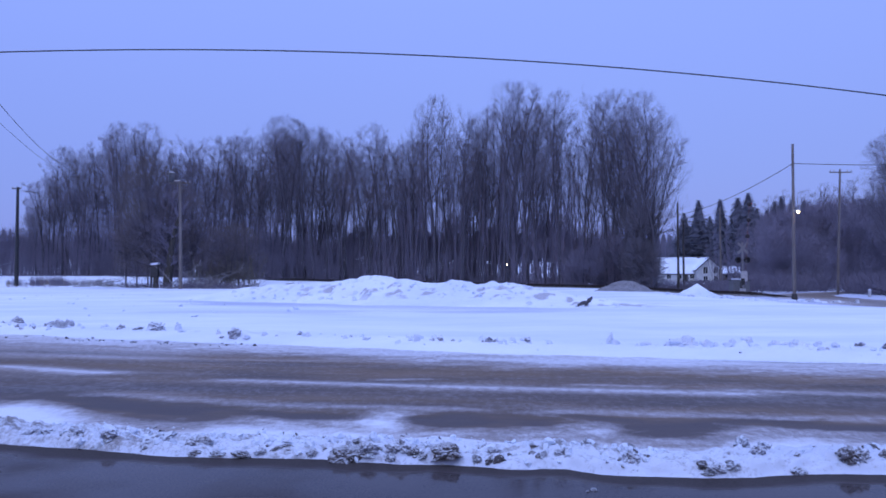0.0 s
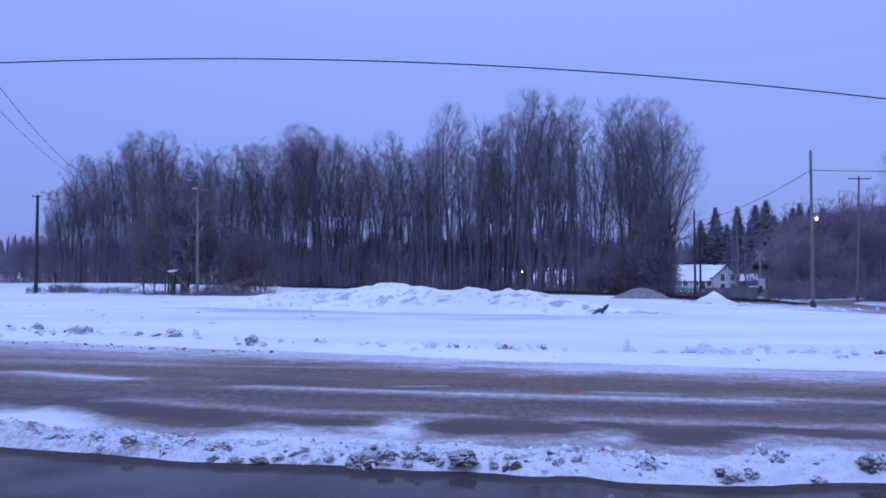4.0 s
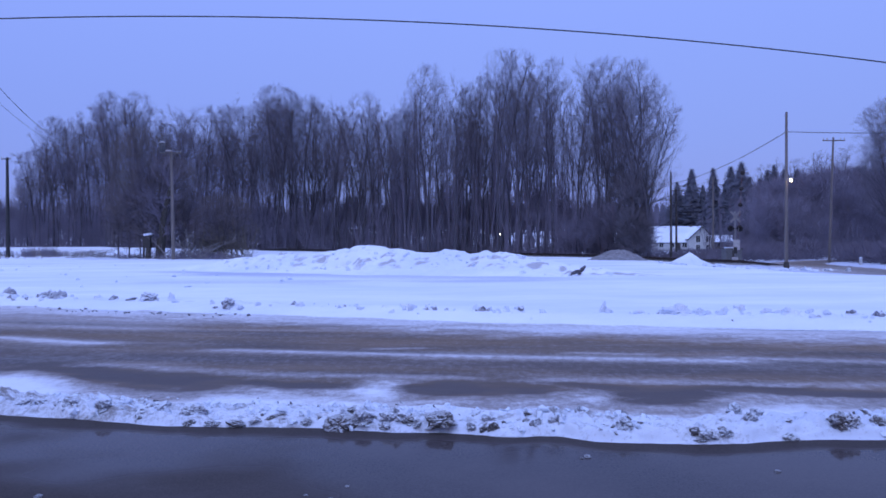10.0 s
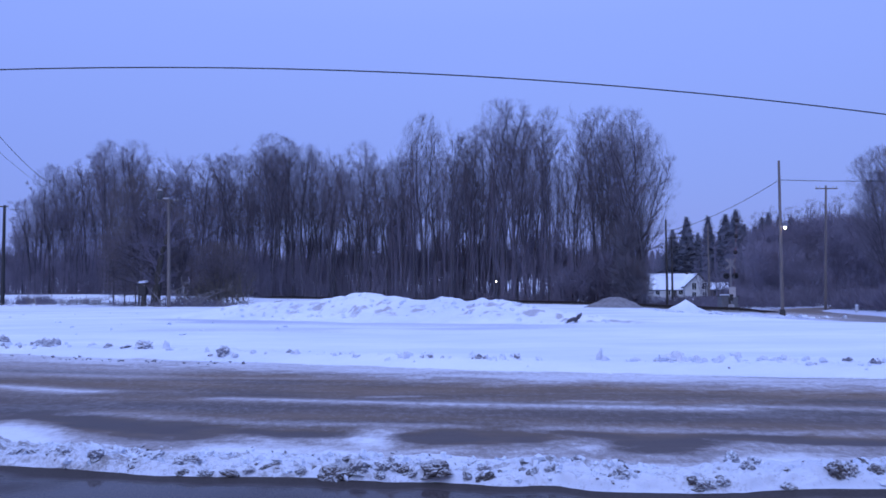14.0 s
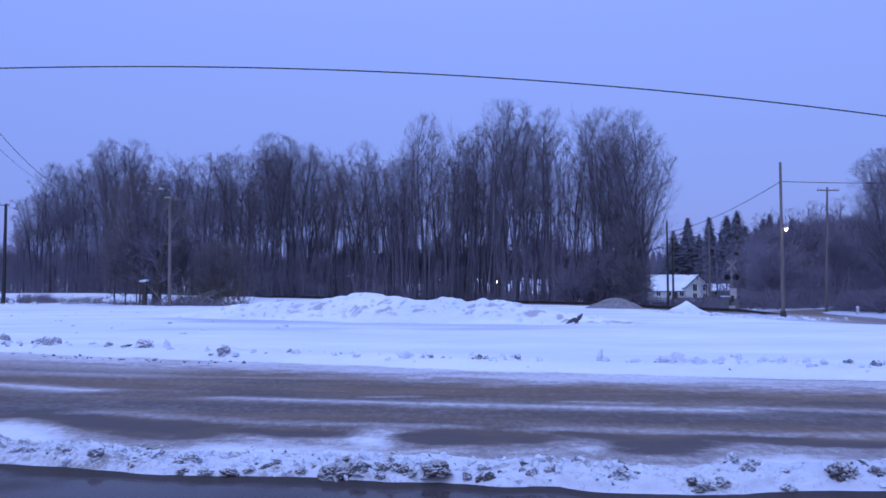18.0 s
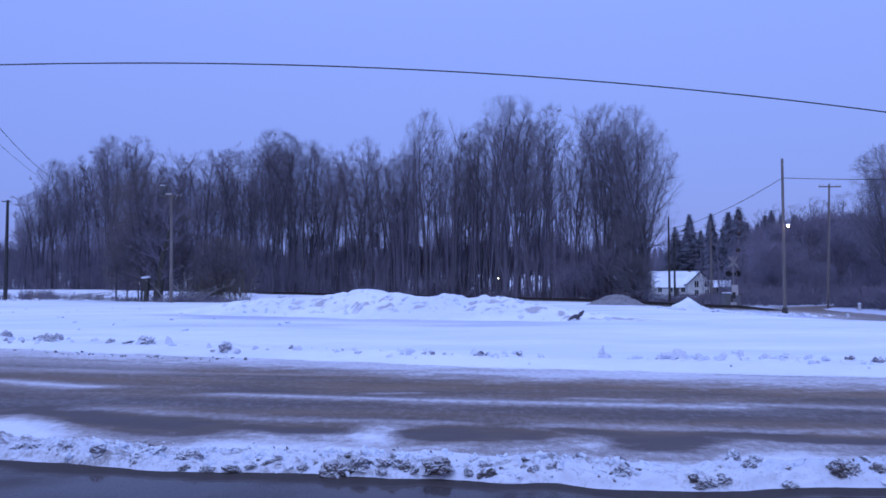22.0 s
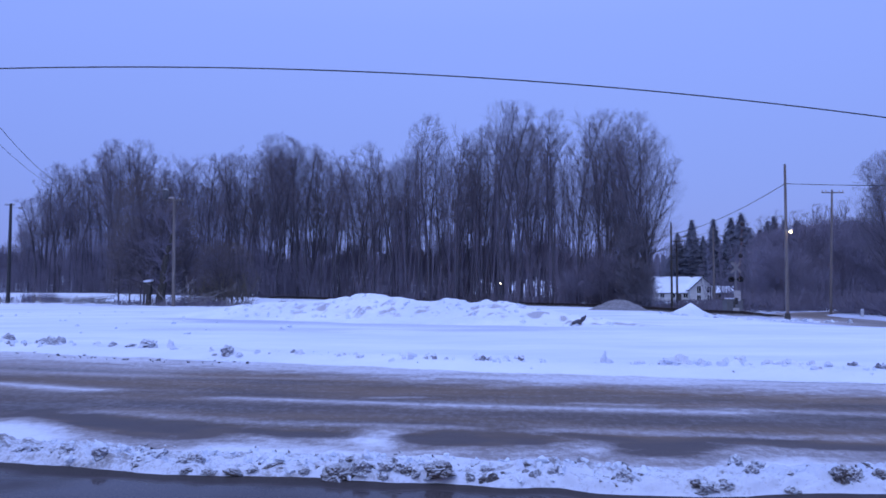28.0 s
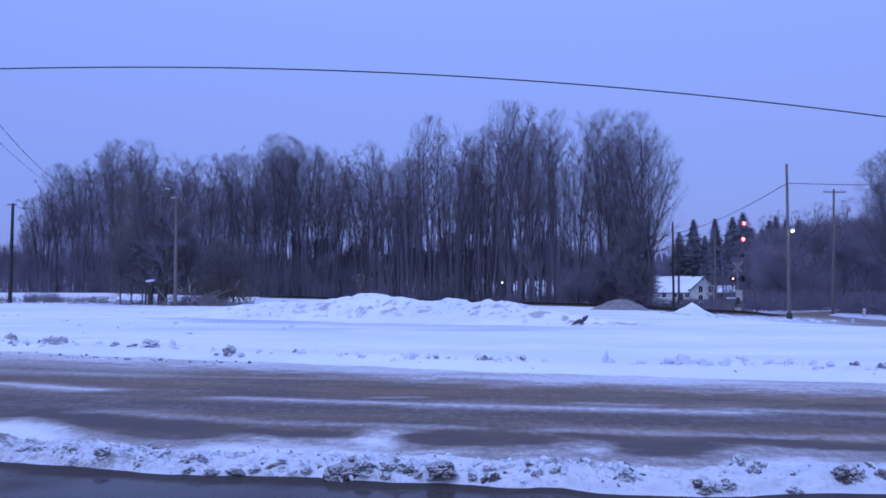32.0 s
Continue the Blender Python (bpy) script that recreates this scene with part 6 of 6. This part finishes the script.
while b < -0.26:
    y = wood_front(b) + rw.uniform(8, 30)
    brush(SAPLINGS[rw.randrange(2)], b * y, y, 1.2, rw.uniform(0.8, 1.3), "slender bare saplings in the wood", "saplings")
    b += 3.5 / y
for row in range(2):
    b = 0.36
    while b < 0.64:
        y = 134 + row * 10 + rw.uniform(-2, 2)
        brush(THICKETS[rw.randrange(4)], b * y, y, 1.3, rw.uniform(1.5, 2.6), "dense bare undergrowth behind the side road")
        b += 5.0 / y
b = 0.30
while b < 0.63:
    for row in range(2):
        y = (91.0, 104.0)[row] + rw.uniform(-2, 3)
        x = b * y
        if abs(x - float(side_road_x(np.array(y)))) > 4.2:
            tall = x > 40
            brush(THICKETS[rw.randrange(4)] if tall else LOW_BRUSH[rw.randrange(2)], x, y, 1.0, rw.uniform(0.45, 0.9) if tall else rw.uniform(0.4, 0.6), "bare brush behind the rails")
    b += 0.045
mass = []
for k in range(150):
    y = rg.uniform(63.5, 80)
    x = rg.uniform(33.5, 47)
    if (x > 36.7 or y > 76.5) and x - float(side_road_x(np.array(y))) > 3.9:
        hz = rg.uniform(0.5, 1.1)
        mass.append((x, y, hz * 0.7, hz, rg.uniform(0.8, 1.5), 110))
for k in range(90):
    y = rg.uniform(77, 94)
    x = rg.uniform(26.5, 52)
    hz = rg.uniform(0.5, 1.2) if x > 0.355 * y else rg.uniform(0.15, 0.40)
    if abs(x - float(side_road_x(np.array(y)))) > 4.0:
        mass.append((x, y, hz * 0.7, hz, rg.uniform(0.8, 1.5), 110))
twig_mass("brush_mass", 419, mass, "low dark tangle of brush beyond the crossing", BRUSH, 0.9)
for k in range(34):
    x = 37.5 + k * 0.55 + rw.uniform(-0.4, 0.4)
    y = 78 + rw.uniform(-2.5, 6)
    if abs(x - float(side_road_x(np.array(y)))) > 4.0:
        brush(LOW_BRUSH[k % 2], x, y, 0.7, rw.uniform(0.3, 0.75), "low bare brush beside the side road")
for k in range(26):
    x = 24 + k * 1.55
    if abs(x - float(side_road_x(np.array(89.0)))) > 4.5:
        brush(LOW_BRUSH[k % 2], x, 89 + rw.uniform(-1.5, 2.5), 0.8, rw.uniform(0.35, 0.75), "low bare brush behind the rails")
for k in range(40):
    brush(LOW_BRUSH[k % 2], 42 + k * 0.85, 120 + rw.uniform(-3, 4), 1.0, rw.uniform(0.45, 0.9), "low bare brush before the dark wood")
for k in range(12):
    brush(LOW_BRUSH[k % 2], 27 + k * 2.2, 112 + rw.uniform(-1.5, 2.5), 1.0, rw.uniform(0.6, 0.9), "low bare brush behind the rails")
for k in range(7):
    brush(LOW_BRUSH[k % 2], 19.5 + k * 1.6, 92 + rw.uniform(-1, 1), 0.9, rw.uniform(0.35, 0.55), "bare brush behind the rails")
b = -0.6
while b < -0.22:
    y = wood_front(b) - 4 + rw.uniform(-2, 3)
    brush(LOW_BRUSH[rw.randrange(2)], b * y, y, 0.9, rw.uniform(0.3, 0.7), "low bare brush at the field edge", "brush")
    b += rw.uniform(0.035, 0.06)
for k in range(8):
    bb = -0.565 + 0.15 * rw.random() ** 1.5
    y = rw.uniform(104, 132)
    brush(LOW_BRUSH[k % 2], bb * y, y, rw.uniform(0.35, 0.75), rw.uniform(0.35, 1.0), "low bare brush standing in the snow", "brush")
for x, y, s, z in ((-54.6, 105, 0.35, 0.95), (-53.0, 106, 0.3, 0.8), (-52.0, 105, 0.3, 0.9), (-50.6, 104, 0.25, 0.5), (-58.0, 106, 0.3, 0.7), (-56.4, 108, 0.4, 1.0), (-55.6, 112, 0.35, 1.1), (-48.2, 112, 0.25, 0.5), (-44.4, 108, 0.2, 0.35), (-39.5, 101, 0.25, 0.3)):
    brush(LOW_BRUSH[rw.randrange(2)], x, y, s, z, "low bare brush standing in the snow", "brush")
for x, y, s, z in ((-27.5, 86, 0.8, 0.75), (-25.5, 85.5, 0.9, 0.6), (-24.2, 84.5, 0.9, 0.4), (-22.5, 83, 0.9, 0.3), (-30.2, 87, 0.7, 0.8), (-34.8, 90, 0.8, 0.45), (-36.5, 92, 0.7, 0.35), (-29.0, 85, 0.7, 0.4)):
    brush(LOW_BRUSH[rw.randrange(2)], x, y, s, z, "heap of cut brush and branches at the field edge", "brush_pile")
for x, y, s, z in ((-26.5, 92, 1.0, 1.4), (-25.0, 93, 1.1, 1.75), (-28.8, 93, 0.9, 1.2)):
    brush(PALE_BRUSH[rw.randrange(2)], x, y, s, z, "pale dry shrub at the field edge", "shrub")
for k in range(6):
    x = rw.uniform(46, 62)
    brush(LOW_BRUSH[rw.randrange(2)], x, 172 + rw.uniform(-2, 2), 1.1, 0.45, "low hedge before the white house", "hedge")

# dark old trunk beside the trackside cabinet and fallen boughs round it
rg = random.Random(77)
snag = empty("bare_tree", Matrix.Identity(4), "thick dark trunk with broken boughs beside the trackside cabinet", "tree", "trees at the field edge")
p, d = bend(rg, Vector((-31.6, 88.5, 0.2)), Vector((0.05, 0, 1)).normalized(), 9.0, 8, 0.05, 0.02)
v, f = tubes([(p, [0.55 - 0.055 * k for k in range(9)])], 9)
mesh_part("trunk", mesh_of("trunk", v, f, DARKWOOD, True), snag)
boughs = []
for k in range(26):
    i = rg.randrange(1, 8)
    bp, bd = bend(rg, p[i], side_way(rg, d[i], rg.uniform(0.5, 1.3)), rg.uniform(1.5, 4.5), 4, 0.16, -0.02)
    boughs.append((bp, [0.09, 0.06, 0.04, 0.025, 0.01]))
    for q in range(14):
        tp, td = bend(rg, bp[rg.randrange(1, 5)], side_way(rg, bd[2], rg.uniform(0.4, 1.1)), rg.uniform(0.4, 1.6), 2, 0.15, 0.0)
        boughs.append((tp, [0.022, 0.014, 0.004]))
v, f = tubes(boughs, 4)
mesh_part("crown", mesh_of("crown", v, f, BRUSH), snag)
fallen = []
for k in range(60):
    x = -31.0 + 13.0 * rg.random() ** 1.4
    y = 86.5 - 0.35 * (x + 31) + rg.uniform(-1.5, 2.5)
    z = float(ground_z(np.array(x), np.array(y)))
    a = rg.uniform(0, math.pi)
    up = rg.uniform(0.1, 1.0) * (1.0 if x < -26 else 0.35)
    bp, bd = bend(rg, Vector((x, y, z - 0.05)), Vector((math.cos(a), math.sin(a) * 0.5, up)).normalized(), rg.uniform(1.0, 5.5) * (1.0 if x < -26 else 0.55), 5, 0.10, -0.09)
    r = rg.uniform(0.04, 0.11)
    fallen.append((bp, [r, r * 0.9, r * 0.7, r * 0.5, r * 0.35, 0.01]))
    for q in range(9):
        i = rg.randrange(1, 6)
        tp, td = bend(rg, bp[i], side_way(rg, bd[i], rg.uniform(0.4, 1.0)), rg.uniform(0.3, 1.3), 2, 0.15, -0.02)
        fallen.append((tp, [0.022, 0.015, 0.004]))
# a second, lower heap of cut branches further along the field edge
for k in range(34):
    x = rg.uniform(-48.0, -41.5)
    y = 99.5 + rg.uniform(-1.2, 1.2)
    z = float(ground_z(np.array(x), np.array(y)))
    a = rg.uniform(-0.5, 0.5) + (math.pi if k % 2 else 0)
    bp, bd = bend(rg, Vector((x, y, z + rg.uniform(0, 0.9) * (1 - abs(x + 44.7) / 4))), Vector((math.cos(a), math.sin(a) * 0.4, rg.uniform(0.0, 0.35))).normalized(), rg.uniform(1.0, 3.2), 5, 0.10, -0.06)
    r = rg.uniform(0.03, 0.08)
    fallen.append((bp, [r, r * 0.9, r * 0.7, r * 0.5, r * 0.35, 0.01]))
    for q in range(7):
        i = rg.randrange(1, 6)
        tp, td = bend(rg, bp[i], side_way(rg, bd[i], rg.uniform(0.4, 1.0)), rg.uniform(0.3, 1.1), 2, 0.15, 0.0)
        fallen.append((tp, [0.022, 0.015, 0.004]))
v, f = tubes(fallen, 4)
tagged(new("fallen_boughs", mesh_of("fallen_boughs", v, f, GREY_BOUGH)), "tangle of fallen grey boughs lying on the snow", "fallen branches", kind="stuff")

# dry weeds standing in the snow
rg = random.Random(91)
weeds = []
for k in range(190):
    b = -0.56 + 0.20 * rg.random() ** 2.2
    y = 88 + 36 * rg.random() + 20 * (-0.36 - b)
    x = b * y
    o = Vector((x, y, float(ground_z(np.array(x), np.array(y))) - 0.05))
    hh = rg.uniform(0.25, 1.2 + 1.6 * rg.random() ** 3) * (0.2 + 1.2 * float(vnoise(np.array(b * 60), np.array(1.0), 3)))
    p, d = bend(rg, o, Vector((rg.gauss(0, 0.3), rg.gauss(0, 0.3), 1)).normalized(), hh, 2, 0.12, -0.05)
    weeds.append((p, [0.022, 0.018, 0.010]))
    for q in range(2):
        tp, td = bend(rg, p[1], side_way(rg, d[1], 0.6), hh * 0.35, 1, 0.1, 0.0)
        weeds.append((tp, [0.015, 0.01]))
v, f = tubes(weeds, 3)
tagged(new("dry_weeds", mesh_of("dry_weeds", v, f, DRY)), "dry brown weed stalks standing in the snow", "weeds", kind="stuff")


# ---- conifers ----
def conifer_meshes(seed, h=20.0, wide=0.17, ragged=0.25, gap=0.10):
    rg = random.Random(seed)
    v, f = tubes([([Vector((0, 0, h * k / 8 - 0.3)) for k in range(9)], [0.011 * h * (1 - 0.93 * k / 8) for k in range(9)])], 6)
    trunk = mesh_of("trunk", v, f, BARK, True)
    verts, faces = [], []
    z = h * gap
    while z < h * 0.99:
        t = (z / h - gap) / (1 - gap)
        reach = (h * wide * (1 - t) ** 0.72 + 0.05) * rg.uniform(0.82, 1.1)
        for k in range(rg.randrange(8, 11)):
            a = rg.uniform(0, 2 * math.pi)
            rr = reach * rg.uniform(0.7 - ragged, 1.05 + ragged)
            droop = rg.uniform(-0.1, 0.35)
            n = max(2, int(rr / 0.6))
            for j in range(n):
                s = (j + 0.6) / n
                c = Vector((math.cos(a) * rr * s, math.sin(a) * rr * s, z - droop * rr * s * s + 0.08 * rr * s))
                for q in range(5):
                    aa = a + rg.uniform(-1.2, 1.2)
                    ln = (0.30 + 0.17 * reach) * rg.uniform(0.6, 1.2)
                    tip = c + Vector((math.cos(aa) * ln, math.sin(aa) * ln, rg.uniform(-0.35, 0.15) * ln))
                    side = Vector((-math.sin(aa), math.cos(aa), 0)) * ln * 0.34
                    up = Vector((0, 0, ln * 0.22))
                    i0 = len(verts)
                    verts += [c + side, c - side, c + up, tip]
                    faces += [(i0, i0 + 2, i0 + 3), (i0 + 2, i0 + 1, i0 + 3), (i0 + 1, i0, i0 + 3), (i0, i0 + 1, i0 + 2)]
        z += h * 0.018 * rg.uniform(0.8, 1.2)
    # dense inner boughs, as one uneven skin
    rings, sides = 26, 14
    i0 = len(verts)
    for k in range(rings + 1):
        t = k / rings
        for c in range(sides):
            a = 2 * math.pi * (c + 0.5 * (k % 2)) / sides
            rr = (h * wide * (1 - t) ** 0.72) * (0.60 + 0.18 * (k % 2)) * rg.uniform(0.75, 1.15) + 0.03
            verts.append(Vector((math.cos(a) * rr, math.sin(a) * rr, h * (gap + (0.985 - gap) * t) - 0.25 * rr)))
    for k in range(rings):
        for c in range(sides):
            p, q = i0 + k * sides + c, i0 + k * sides + (c + 1) % sides
            faces.append((p, q, q + sides, p + sides))
    return trunk, mesh_of("crown", verts, faces, NEEDLE)


CONIFERS = [conifer_meshes(s, 20.0, w, r) for s, w, r in ((101, 0.22, 0.10), (102, 0.25, 0.16), (103, 0.20, 0.12))]


def conifer(kind, x, y, h, label, wide=1.0, turn=0.0):
    t = empty("conifer", Matrix.Identity(4), label, "conifer", "conifers")
    mesh_part("trunk", kind[0], t)
    mesh_part("crown", kind[1], t)
    s = h / 20.0
    t.matrix_world = pose(x, y, float(ground_z(np.array(x), np.array(y))), 0, 0, turn) @ Matrix.Diagonal((s * wide * 1.12, s * wide * 1.12, s, 1))


for bb, sl, y, k, wide in ((0.290, 0.075, 240, 0, 1.0), (0.308, 0.092, 235, 0, 1.0), (0.322, 0.070, 240, 2, 1.1), (0.335, 0.094, 225, 2, 1.0), (0.347, 0.062, 240, 0, 1.2), (0.357, 0.098, 215, 0, 1.1),
                           (0.370, 0.104, 205, 1, 1.0), (0.380, 0.085, 210, 0, 1.2), (0.393, 0.082, 215, 0, 1.1), (0.403, 0.094, 210, 0, 1.0), (0.411, 0.100, 200, 2, 1.0), (0.424, 0.095, 195, 0, 1.0), (0.440, 0.095, 190, 0, 1.1), (0.455, 0.088, 185, 0, 1.1), (0.470, 0.092, 188, 1, 1.1), (0.486, 0.084, 180, 0, 1.2), (0.50, 0.09, 186, 2, 1.3), (0.52, 0.082, 180, 1, 1.2), (0.54, 0.088, 184, 0, 1.2),
                           (0.415, 0.078, 235, 1, 1.7), (0.43, 0.082, 232, 1, 1.6), (0.447, 0.085, 230, 1, 1.7), (0.463, 0.083, 234, 1, 1.6), (0.478, 0.087, 230, 1, 1.7), (0.495, 0.083, 228, 1, 1.7), (0.512, 0.087, 232, 1, 1.7), (0.53, 0.083, 228, 1, 1.7), (0.55, 0.087, 232, 1, 1.7), (0.57, 0.083, 230, 1, 1.7), (0.30, 0.05, 260, 1, 1.6), (0.315, 0.055, 262, 1, 1.6), (0.33, 0.05, 258, 1, 1.6), (0.345, 0.055, 255, 1, 1.6), (0.36, 0.06, 250, 1, 1.6), (0.385, 0.06, 240, 1, 1.6)):
    conifer(CONIFERS[k], bb * y, y, sl * y + 1.5, "dark evergreen spruce beyond the rails", wide, 137 * bb * 100)


# ---- distant woods ----
def distant_woods():
    verts, faces = [], []
    rg = random.Random(3)
    for k in range(3600):
        a = radians(-60 + 120 * rg.random())
        d = rg.uniform(330, 440)
        x, y = math.sin(a) * d, math.cos(a) * d
        z = float(10.0 * smooth(200, 400, y)) - 0.5
        h = rg.uniform(5, 12) * (1.0 + 0.3 * float(smooth(-20, -28, math.degrees(a))))
        w = rg.uniform(0.3, 1.1)
        i0 = len(verts)
        for q, s in ((0.0, 1.0), (0.45, 1.3), (0.8, 0.7)):
            for c in range(4):
                an = math.pi / 2 * c + rg.uniform(-0.3, 0.3)
                verts.append((x + w * s * math.cos(an), y + w * s * math.sin(an), z + h * q * rg.uniform(0.95, 1.05)))
        verts.append((x + rg.uniform(-0.5, 0.5), y, z + h))
        for j in range(2):
            for c in range(4):
                faces.append((i0 + j * 4 + c, i0 + j * 4 + (c + 1) % 4, i0 + j * 4 + 4 + (c + 1) % 4, i0 + j * 4 + 4 + c))
        for c in range(4):
            faces.append((i0 + 8 + c, i0 + 8 + (c + 1) % 4, i0 + 12))
    return mesh_of("distant_woods", verts, faces, BRUSH)


tagged(new("distant_woods", distant_woods()), "dark distant woods along the horizon", "woods", kind="stuff")


# ---- what moves: the lamps of the crossing ----
def switched(ob, times):
    """Rows that turn a lamp's lit half to the front and back at these times, on and off in turn."""
    x, y, z = ob.matrix_basis.translation
    rows, turn = [(0.0, pose(x, y, z))], 0
    for t in times:
        rows.append((t - 0.034, pose(x, y, z, 0, 0, turn)))
        rows.append((t, pose(x, y, z, 0, 0, turn + 60)))
        rows.append((t + 0.034, pose(x, y, z, 0, 0, turn + 120)))
        turn += 180
        rows.append((t + 0.068, pose(x, y, z, 0, 0, turn)))
    rows.append((32.0, pose(x, y, z, 0, 0, turn)))
    walk(ob, rows)


def motions():
    switched(arm_lights[0], (28.5,))
    switched(arm_lights[1], (28.66, 29.70, 30.50, 31.26, 31.86))
    switched(arm_lights[2], (28.5, 28.72, 29.72, 30.50, 31.30, 31.86))
    switched(flashers[1], (28.86, 29.84, 30.66, 31.30))
    switched(flashers[0], (29.84, 30.68, 31.30))


motions()
